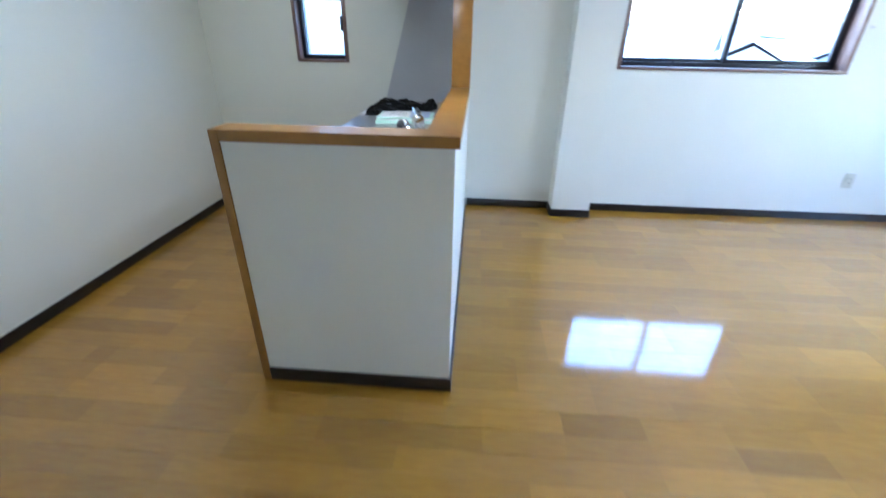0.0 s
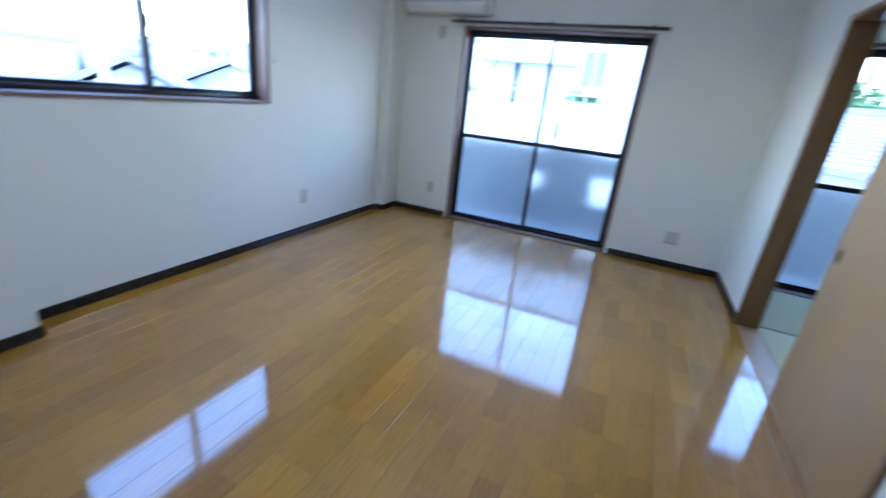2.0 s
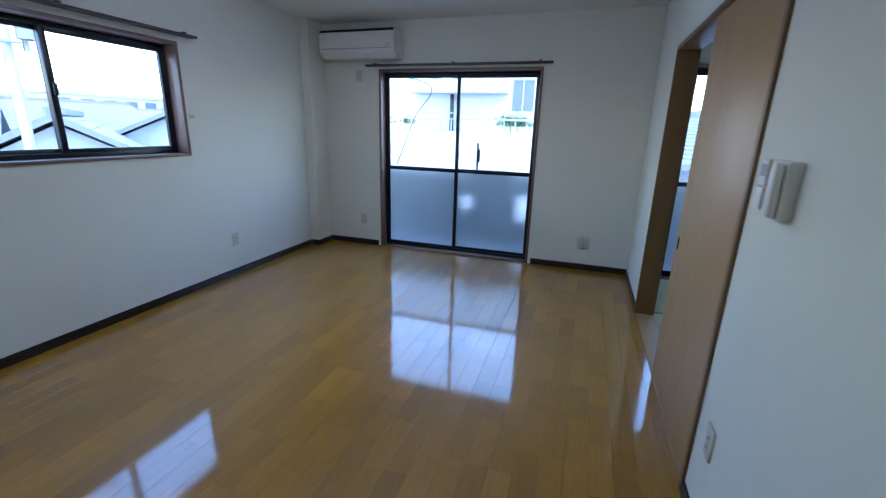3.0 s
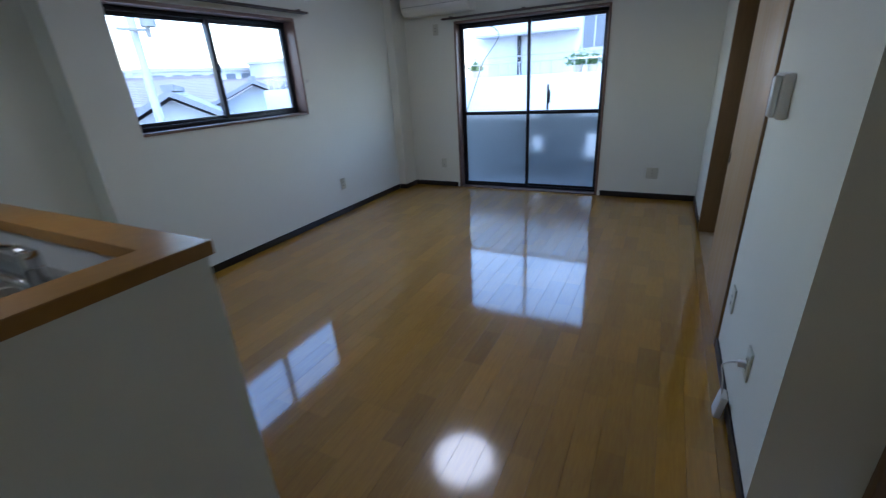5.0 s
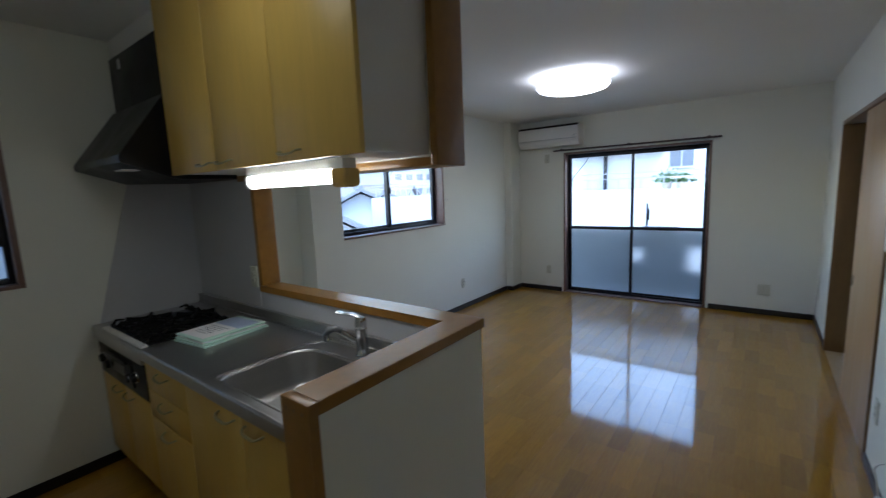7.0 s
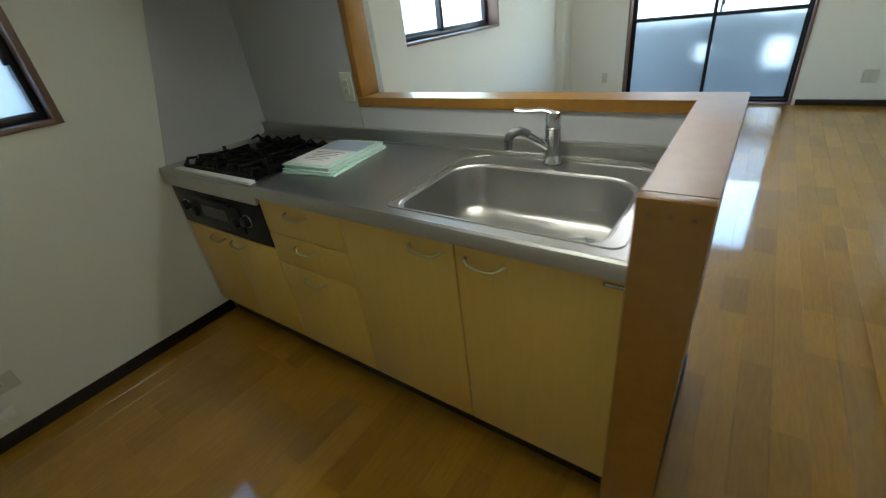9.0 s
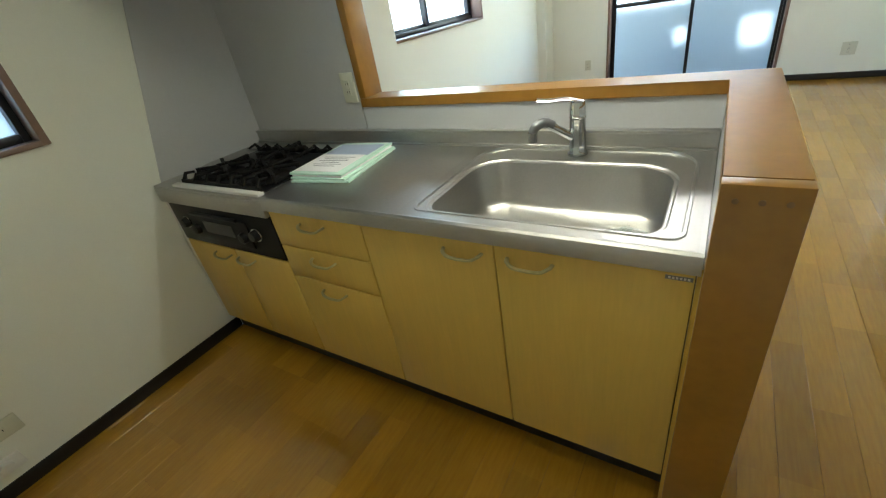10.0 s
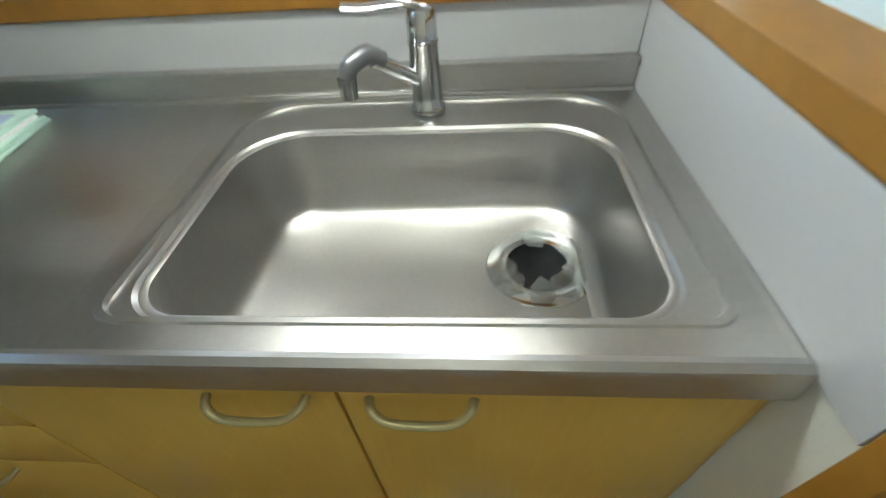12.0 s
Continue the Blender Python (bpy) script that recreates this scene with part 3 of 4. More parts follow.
# worktop: steel sheet with a rounded front, pressed round the sink
SX0, SX1, SY0, SY1 = -0.412, 0.108, 1.136, 1.812
R0 = [(rounded(SX0 - 0.03, SX1 + 0.008, SY0 - 0.025, SY1 + 0.03, 0.001), CT)]
prof = [(-0.003, 0.092, CT), (0.0, 0.09, CT), (0.002, 0.088, CT + 0.003), (0.0085, 0.083, CT + 0.003), (0.0105, 0.082, CT - 0.003)]
loops = R0 + [(rounded(SX0 + i, SX1 - i, SY0 + i, SY1 - i, r + 0.02, rf=r * 0.38), z) for i, r, z in prof]
BX0, BX1, BY0, BY1 = -0.394, -0.014, 1.186, 1.774
for off, r, z in ((-0.012, 0.115, CT - 0.002), (-0.008, 0.112, CT - 0.0065), (-0.004, 0.108, CT - 0.006), (0.0, 0.105, CT - 0.008), (0.003, 0.10, CT - 0.02), (0.007, 0.092, CT - 0.10), (0.012, 0.085, CT - 0.135), (0.022, 0.075, CT - 0.152), (0.040, 0.06, CT - 0.160)):
    loops.append((rounded(BX0 + off, BX1 - off, BY0 + off, BY1 - off, r, rf=r * 0.55), z))
drain = (-0.172, 1.287)
loops.append(([(drain[0] + 0.088 * math.cos(radians(a)), drain[1] + 0.088 * math.sin(radians(a))) for c in (0, 90, 180, 270) for a in [c + 90 * k / 10 for k in range(11)]], CT - 0.166))
place("sink", loops_mesh("sink", loops, SINKSTEEL, cap=False, smooth=38), (0, 0, 0), unit, "deep pressed steel sink bowl")
bm = bmesh.new()
solid(bm, SX0 - 0.03, CX1, SY1 + 0.03, SPLIT, CT - 0.004, CT)
solid(bm, SX0 - 0.03, CX1, CY0, SY0 - 0.025, CT - 0.004, CT)
solid(bm, SX1 + 0.008, CX1, SY0 - 0.025, SY1 + 0.03, CT - 0.004, CT)
place("worktop", finish(bm, "worktop", STEEL), (0, 0, 0), unit, "brushed stainless steel worktop")
extrude_profile("worktop_edge", [(SX0 - 0.03, CT), (CX0 + 0.006, CT + 0.0015), (CX0 - 0.002, CT - 0.003), (CX0 - 0.005, CT - 0.012), (CX0 - 0.005, CT - 0.044), (CX0 + 0.012, CT - 0.046), (CX0 + 0.012, CT - 0.006), (SX0 - 0.03, CT - 0.006)], "y", CY0, SPLIT, STEEL, unit)
box("upstand_lip", CX1 - 0.027, CX1 - 0.0215, CY0 + 0.001, CY1 - 0.001, CT + 0.046, CT + 0.056, STEEL, 0.002, unit)
box("upstand_foot", CX1 - 0.034, CX1 - 0.0215, CY0 + 0.001, CY1 - 0.001, CT - 0.002, CT + 0.006, STEEL, 0.003, unit)
box("upstand", CX1 - 0.022, CX1 + 0.0005, CY0, CY1, CT - 0.01, CT + 0.055, STEEL, 0.004, unit)

# drain with its basket, and torn plastic film
dr = base("drain", drain[0], drain[1], CT - 0.166, "", "")
dr.parent = unit
dr.location = (drain[0] + 0.15, drain[1] - 2.1, CT - 0.166)
place("ring", finish(lathe_bm([(0.056, -0.05), (0.056, 0.0), (0.062, 0.002), (0.074, 0.0035), (0.087, 0.0015), (0.089, -0.002), (0.089, -0.006), (0.058, -0.05)], 44), "drain_ring", CHROME, 40), (drain[0], drain[1], CT - 0.166), dr)
place("basket", finish(lathe_bm([(0.001, -0.05), (0.057, -0.05), (0.057, -0.012), (0.045, -0.014), (0.02, -0.022), (0.001, -0.024)], 36), "drain_basket", BLACK, 40), (drain[0], drain[1], CT - 0.166), dr)
bm = bmesh.new()
rnd = random.Random(5)
for i in range(9):
    a = rnd.uniform(0, 6.28)
    c = Vector((drain[0] + 0.06 * math.cos(a), drain[1] + 0.06 * math.sin(a), CT - 0.159))
    ring = [bm.verts.new(c + Vector((rnd.uniform(0.015, 0.035) * math.cos(k * 1.256), rnd.uniform(0.015, 0.035) * math.sin(k * 1.256), rnd.uniform(0.0, 0.004)))) for k in range(5)]
    mid_v = bm.verts.new(c + Vector((0, 0, 0.004)))
    for k in range(5):
        bm.faces.new((ring[k], ring[(k + 1) % 5], mid_v))
film_me = finish(bm, "plastic_film", FILM)
film_ob = place("plastic_film", film_me, (0, 0, 0))
tagged(film_ob, "torn clear plastic film over the sink drain", "plastic film")
film_ob.modifiers.new("thick", 'SOLIDIFY').thickness = 0.0003

# tap
TX, TYY = 0.058, 1.475
tap = base("kitchen_tap", TX, TYY, CT, "chrome single-lever kitchen tap on the sink rim", "tap")
place("body", finish(lathe_bm([(0.001, 0), (0.031, 0), (0.031, 0.006), (0.0265, 0.012), (0.0255, 0.04), (0.024, 0.11), (0.0255, 0.114), (0.0255, 0.118), (0.024, 0.120), (0.024, 0.150), (0.020, 0.163), (0.010, 0.168), (0.001, 0.169)], 32), "tap_body", CHROME, 35), (TX, TYY, CT), tap)
place("spout", tube_mesh("spout", [(TX, TYY, CT + 0.045), (TX - 0.03, TYY + 0.033, CT + 0.078), (TX - 0.065, TYY + 0.071, CT + 0.114)], 0.0125, CHROME), (0, 0, 0), tap)
place("nozzle", tube_mesh("nozzle", [(TX - 0.055, TYY + 0.06, CT + 0.108), (TX - 0.072, TYY + 0.078, CT + 0.122), (TX - 0.092, TYY + 0.100, CT + 0.114), (TX - 0.098, TYY + 0.107, CT + 0.098)], 0.0145, NOZZLE), (0, 0, 0), tap, "grey plastic shower nozzle")
bm = bmesh.new()
cyl_bm(bm, (TX - 0.098, TYY + 0.107, CT + 0.100), (TX - 0.099, TYY + 0.108, CT + 0.070), 0.015, 0.0135)
place("tip", finish(bm, "tip", CHROME, 40), (0, 0, 0), tap)
place("lever", tube_mesh("tap_lever", [(TX, TYY - 0.008, CT + 0.160), (TX - 0.006, TYY + 0.03, CT + 0.172), (TX - 0.02, TYY + 0.08, CT + 0.172), (TX - 0.028, TYY + 0.115, CT + 0.176)], 0.014, CHROME, 0.45), (0, 0, 0), tap)

# stove
st = base("gas_stove", -0.15, 2.79, 0.58, "built-in gas hob with black grates and grill front", "stove")
box("front_strip", CX0 - 0.003, CX0 + 0.015, SPLIT + 0.002, CY1, 0.772, 0.838, STEEL, 0.004, st)
box("top_plate", CX0 - 0.001, CX1 - 0.022, SPLIT + 0.002, CY1, 0.838, 0.846, STEEL, 0.003, st)
box("hob_plate", -0.42, -0.005, SPLIT + 0.03, 3.0, 0.846, 0.852, BLACK, 0.003, st)
box("front_rail", -0.445, -0.415, SPLIT + 0.02, 3.01, 0.846, 0.858, PLASTIC, 0.004, st, "pale metal strip")
box("vent", 0.0, 0.055, SPLIT + 0.03, CY1 - 0.05, 0.846, 0.858, STEEL, 0.004, st)
for bx, by, r in ((-0.28, 2.57, 0.045), (-0.28, 2.86, 0.045), (-0.09, 2.715, 0.034)):
    place("burner", finish(lathe_bm([(0.001, 0), (r + 0.03, 0), (r + 0.02, 0.006), (r, 0.008), (r, 0.022), (r * 0.7, 0.027), (0.001, 0.027)], 28), "burner", IRON, 40), (bx, by, 0.852), st)
    bm = bmesh.new()
    for k in range(6):
        a = math.pi * k / 3
        ca, sa = math.cos(a), math.sin(a)
        cyl_bm(bm, (bx + ca * r * 0.5, by + sa * r * 0.5, 0.884), (bx + ca * (r + 0.075), by + sa * (r + 0.075), 0.884), 0.007, seg=8)
        cyl_bm(bm, (bx + ca * (r + 0.073), by + sa * (r + 0.073), 0.852), (bx + ca * (r + 0.073), by + sa * (r + 0.073), 0.890), 0.008, seg=8)
    bmesh.ops.create_circle(bm, segments=28, radius=r + 0.075, matrix=Matrix.Translation((bx, by, 0.858)))
    ring_pts = [(bx + (r + 0.073) * math.cos(a), by + (r + 0.073) * math.sin(a)) for a in [2 * math.pi * k / 24 for k in range(24)]]
    for p, q in zip(ring_pts, ring_pts[1:] + ring_pts[:1]):
        cyl_bm(bm, (*p, 0.862), (*q, 0.866), 0.008, seg=6)
    place("grate", finish(bm, "grate", IRON, 40), (0, 0, 0), st)
for gx, lean in ((-0.405, 0.018), (-0.015, -0.018)):
    bm = bmesh.new()
    solid(bm, gx - 0.006, gx + 0.006, 2.47, 2.985, 0.852, 0.868)
    for i in range(7):
        gy = 2.485 + i * 0.081
        cyl_bm(bm, (gx, gy, 0.862), (gx + lean, gy, 0.892), 0.010, 0.005, 8)
        cyl_bm(bm, (gx + lean * 0.8, gy, 0.888), (gx + lean * 3, gy, 0.880), 0.006, 0.005, 8)
    place("grate", finish(bm, "finger_grate", IRON, 40), (0, 0, 0), st)
box("panel", FX - 0.002, FX + 0.015, SPLIT + 0.002, CY1 - 0.03, 0.584, 0.770, BLACK, 0.004, st, "black grill front panel")
box("grill_door", FX - 0.012, FX - 0.002, 2.58, 2.98, 0.615, 0.735, BLACK, 0.006, st)
box("grill_window", FX - 0.0135, FX - 0.0122, 2.68, 2.88, 0.655, 0.71, DARKGLASS, 0, st)
box("grill_grip", FX - 0.026, FX - 0.012, 2.62, 2.94, 0.735, 0.748, BLACK, 0.004, st)
for y, z in ((2.54, 0.685), (2.62, 0.665), (2.94, 0.665), (3.02, 0.685)):
    place("knob", finish(lathe_bm([(0.001, 0), (0.024, 0), (0.022, 0.018), (0.018, 0.024), (0.001, 0.025)], 24), "knob", BLACK, 40), (FX - 0.006, y, z), st, rot=(0, -90, 0))
    place("knob_ring", finish(lathe_bm([(0.025, 0), (0.029, 0), (0.028, 0.004), (0.025, 0.004)], 24), "knob_ring", CHROME, 40), (FX - 0.0065, y, z), st, rot=(0, -90, 0))

# mint plastic files on the worktop
fl = base("document_file", -0.14, 2.30, CT, "stack of mint plastic files with printed paper", "file")
for i, (w, h, z, a, m) in enumerate(((0.345, 0.26, 0.0045, 8, MINT), (0.335, 0.255, 0.0125, 5, MINT), (0.32, 0.24, 0.0195, 3, PAPER), (0.33, 0.25, 0.0265, 4, MINT))):
    bm = box_bm(w, h, 0.0078, 0.003)
    place("folder", finish(bm, "folder", m, 40), (-0.13 + i * 0.002, 2.305 + i * 0.004, CT + z), fl, rot=(0, 0, a))
place("sheet", finish(box_bm(0.17, 0.21, 0.0012), "sheet", PAPER), (-0.185, 2.325, CT + 0.0311), fl, rot=(0, 0, 4))
place("cover", finish(box_bm(0.115, 0.21, 0.0012), "cover", PAPERBLUE), (-0.042, 2.325, CT + 0.0311), fl, rot=(0, 0, 4))
for i in range(6):
    w = (0.15, 0.12, 0.14, 0.09, 0.13, 0.10)[i]
    place("print_line", finish(box_bm(0.004, w, 0.0006), "print_line", INK), (-0.13 - i * 0.018, 2.325, CT + 0.0319), fl, rot=(0, 0, 4))

# ---- hanging cabinet, its lamp and the hood ----
hc = base("hanging_cabinet", -0.08, 1.73, 1.645, "hanging wall cabinet with three pale laminate doors", "wall cabinet")
UX0, UX1, UZ = -0.24, 0.074, 1.648
box("carcass", UX0 + 0.02, UX1, 1.082, 2.38, UZ, H - 0.002, CABWHITE, 0, hc)
for y0, y1 in ((1.08, 1.503), (1.503, 1.945), (1.945, 2.382)):
    box("door", UX0, UX0 + 0.0195, y0 + 0.0015, y1 - 0.0015, UZ - 0.006, H - 0.004, CABINET, 0.0018, hc)
for y in (1.42, 1.865, 2.03):
    place("handle", bpy.data.meshes["bow_handle"], (UX0, y, 1.675), hc, "satin metal bow handle")
LX, LY = -0.12, 1.60
tl = base("under_cabinet_lamp", LX, LY, 1.645, "lit fluorescent lamp under the hanging cabinet", "lamp")
box("body", LX - 0.03, LX + 0.03, LY - 0.33, LY + 0.29, UZ - 0.036, UZ - 0.0005, PLASTIC, 0.003, tl)
extrude_profile("cover", [(-0.034, 0.0), (-0.034, -0.030), (-0.018, -0.048), (0.018, -0.048), (0.034, -0.030), (0.034, 0.0)], "y", -0.27, 0.27, TUBE, tl, "", 0.003, (LX, LY, UZ - 0.0365))
extrude_profile("end_cap", [(-0.036, 0.0), (-0.036, -0.052), (-0.022, -0.062), (0.022, -0.062), (0.036, -0.052), (0.036, 0.0)], "y", -0.34, -0.271, CABINET, tl, "beige plastic end housing", 0.004, (LX, LY, UZ - 0.0365))
extrude_profile("end_cap", [(-0.036, 0.0), (-0.036, -0.036), (-0.02, -0.052), (0.02, -0.052), (0.036, -0.036), (0.036, 0.0)], "y", 0.271, 0.295, PLASTIC, tl, "", 0.003, (LX, LY, UZ - 0.0365))

hood = base("range_hood", -0.1, 2.78, 1.63, "black slanted range hood over the stove", "range hood")
extrude_profile("canopy", [(-0.425, 1.705), (-0.425, 1.735), (-0.215, 2.03), (0.144, 2.03), (0.144, 1.63), (-0.20, 1.63)], "y", 2.43, 3.152, BLACK, hood, "", 0.003)
box("duct_cover", -0.20, 0.144, 2.43, 3.152, 2.0301, 2.325, BLACK, 0.003, hood)
box("top_filler", -0.19, 0.144, 2.43, 3.152, 2.3255, H - 0.001, CABWHITE, 0, hood)
box("lamp_cover", -0.40, -0.30, 2.50, 2.60, 1.672, 1.678, PLASTIC, 0.001, hood)
box("sticker", -0.2025, -0.2005, 2.98, 3.02, 2.25, 2.30, PLASTIC, 0, hood)

# ---- air conditioner ----
ac = base("air_conditioner", 4.58, 2.52, 2.06, "white wall-mounted air conditioner above the glass door", "air conditioner")
extrude_profile("body", [(XE - 0.001, 2.322), (XE - 0.19, 2.322), (XE - 0.212, 2.31), (XE - 0.218, 2.18), (XE - 0.212, 2.10), (XE - 0.16, 2.054), (XE - 0.001, 2.052)], "y", 2.105, 2.965, PLASTIC, ac, "", 0.006)
box("flap", XE - 0.222, XE - 0.212, 2.14, 2.93, 2.102, 2.134, PLASTIC, 0.003, ac)
box("slot", XE - 0.2195, XE - 0.212, 2.13, 2.94, 2.137, 2.142, ACGREY, 0, ac)
box("top_grille", XE - 0.18, XE - 0.03, 2.12, 2.95, 2.3222, 2.327, BLACK, 0, ac)
# black strip along the body's upper front edge
box("top_strip", XE - 0.2165, XE - 0.19, 2.112, 2.958, 2.296, 2.3165, BLACK, 0.002, ac, "black strip along the upper front edge")
box("front_panel", XE - 0.2235, XE - 0.2125, 2.108, 2.962, 2.146, 2.294, PLASTIC, 0.004, ac)
box("badge", XE - 0.2245, XE - 0.217, 2.16, 2.20, 2.153, 2.160, ACGREY, 0, ac)
box("indicator", XE - 0.2245, XE - 0.2165, 2.14, 2.17, 2.172, 2.180, ACGREY, 0, ac)

# ---- ceiling lamp ----
def ceiling_lamp(x, y, k, mat, label):
    """A round dished shade under a flat mount; k: its size."""
    lm = base("ceiling_lamp", x, y, H, label, "ceiling lamp", "ceiling lamps")
    prof = [(0.001, -0.118), (0.15, -0.116), (0.24, -0.108), (0.285, -0.094), (0.300, -0.072), (0.293, -0.05), (0.275, -0.04), (0.001, -0.04)]
    place("shade", finish(lathe_bm([(p * k, z) for p, z in prof], 56), "shade", mat, 60), (x, y, H), lm)
    prof = [(0.001, -0.0395), (0.23, -0.0395), (0.24, -0.03), (0.24, -0.001), (0.001, -0.001)]
    place("mount", finish(lathe_bm([(p * k, z) for p, z in prof], 48), "mount", PLASTIC, 40), (x, y, H), lm)

ceiling_lamp(2.60, 1.50, 1.0, LAMP, "round white ceiling lamp, switched on")
# added out of view to brighten the upper cabinet fronts
ceiling_lamp(-0.74, 1.45, 0.62, UNSEENLAMP, "small round lamp out of view, added to brighten the cabinet fronts")

# ---- outlets, switches, intercom ----
def wall_plate(name, facing, x, y, z, w, h, label, category, slots=2, sockets=True):
    """A rounded plate with its inserts; facing: the way that it looks."""
    rot = {"+y": 180, "-y": 0, "-x": -90, "+x": 90}[facing]
    p = base(name, x, y, z, label, category, "wall plates")
    p.rotation_euler = (0, 0, radians(rot))
    def sub(n, me, at):
        o = new(n, me)
        o.parent = p
        o.location = at
        return o
    bm = box_bm(w, 0.009, h, 0.0035)
    sub("plate", finish(bm, "plate", PLATE, 40), (0, -0.0042, 0))
    for i in range(slots):
        dz = (i - (slots - 1) / 2) * 0.034
        bm = box_bm(0.024, 0.003, 0.030, 0.001)
        sub("insert", finish(bm, "insert", PLATE, 40), (0, -0.0095, dz))
        if sockets:
            bm = bmesh.new()
            solid(bm, -0.007, -0.005, -0.0006, 0.0006, -0.005, 0.005)
            solid(bm, 0.005, 0.007, -0.0006, 0.0006, -0.005, 0.005)
            sub("slot", finish(bm, "slot", BLACK), (0, -0.0112, dz))
    return p

wall_plate("outlet", "-y", 3.26, YN, 0.335, 0.07, 0.12, "white plastic wall outlet near the floor", "outlet")
wall_plate("outlet", "-x", XE, 2.605, 0.31, 0.07, 0.12, "white plastic wall outlet near the floor", "outlet")
wall_plate("outlet", "-x", XE, 2.625, 1.90, 0.07, 0.12, "white plastic outlet below the air conditioner", "outlet")
wall_plate("outlet", "-x", XE, 0.09, 0.283, 0.115, 0.12, "white double wall outlet near the floor", "outlet", 3)
wall_plate("outlet", "+y", 1.73, YS, 0.36, 0.07, 0.12, "white plastic wall outlet by the sliding door", "outlet")
wall_plate("outlet", "+y", 1.24, YS, 0.35, 0.07, 0.12, "white plastic telephone outlet near the floor", "outlet")
wall_plate("outlet", "-x", 0.146, 2.448, 1.08, 0.07, 0.12, "white plastic wall outlet by the wooden post", "outlet")
wall_plate("outlet", "-y", -1.315, YN, 0.265, 0.115, 0.075, "white wall outlet near the kitchen floor", "outlet", 1)
gas = base("gas_tap", -1.37, YN, 0.13, "white gas outlet cover near the kitchen floor", "gas outlet")
box("plate", -1.42, -1.32, YN - 0.012, YN + 0.001, 0.10, 0.165, PLASTIC, 0.005, gas)
place("knob", finish(lathe_bm([(0.001, 0), (0.022, 0), (0.02, 0.02), (0.001, 0.024)], 24), "gas_knob", PLASTIC, 40), (-1.37, YN - 0.011, 0.132), gas, rot=(90, 0, 0))

ic = base("intercom", 1.62, YS, 1.17, "white intercom handset mounted on the wall", "intercom")
box("housing", 1.565, 1.675, YS - 0.001, YS + 0.035, 1.165, 1.318, PLASTIC, 0.008, ic)
box("handset", 1.572, 1.612, YS + 0.036, YS + 0.058, 1.17, 1.312, PLASTIC, 0.01, ic)
box("speaker", 1.62, 1.665, YS + 0.0352, YS + 0.0375, 1.255, 1.30, ACGREY, 0.001, ic)
rc = base("remote_holder", 1.77, YS, 1.17, "white remote control in a wall holder", "remote control")
box("holder", 1.735, 1.79, YS - 0.001, YS + 0.022, 1.17, 1.235, PLASTIC, 0.003, rc)
box("remote", 1.738, 1.787, YS + 0.004, YS + 0.020, 1.2355, 1.315, PLASTIC, 0.004, rc)
box("display", 1.745, 1.78, YS + 0.0202, YS + 0.021, 1.265, 1.30, ACGREY, 0, rc)

pb = base("phone_adapter", 1.35, YS + 0.04, 0.0, "white plastic adapter box on a cable by the wall", "adapter")
place("box", finish(box_bm(0.07, 0.028, 0.11, 0.008), "adapter_box", PLASTIC, 40), (1.36, YS + 0.035, 0.0565), pb, rot=(8, 0, 0))
place("cable", tube_mesh("cable", [(1.24, YS + 0.012, 0.345), (1.25, YS + 0.05, 0.34), (1.29, YS + 0.07, 0.29), (1.335, YS + 0.05, 0.20), (1.355, YS + 0.036, 0.105)], 0.003, PLASTIC), (0, 0, 0), pb)
place("plug", finish(box_bm(0.02, 0.03, 0.022, 0.003), "adapter_plug", PLASTIC, 40), (1.24, YS + 0.022, 0.345), pb)

# ---- outside ----
GZ = -3.4
ground = tagged(box("ground", -400, 400, -400, 400, GZ - 0.5, GZ, GROUND), "grey built-up ground far below the window", kind="structure")
tagged(box("balcony_slab", XE + 0.16, 5.85, -3.3, 3.3, -0.35, -0.12, CONCRETE), "concrete balcony floor", kind="structure")


tagged(box("upper_balcony_slab", XE + 0.1605, 5.60, -3.3, 3.3, 2.40, 2.56, CONCRETE), "concrete balcony slab of the storey above", kind="structure")


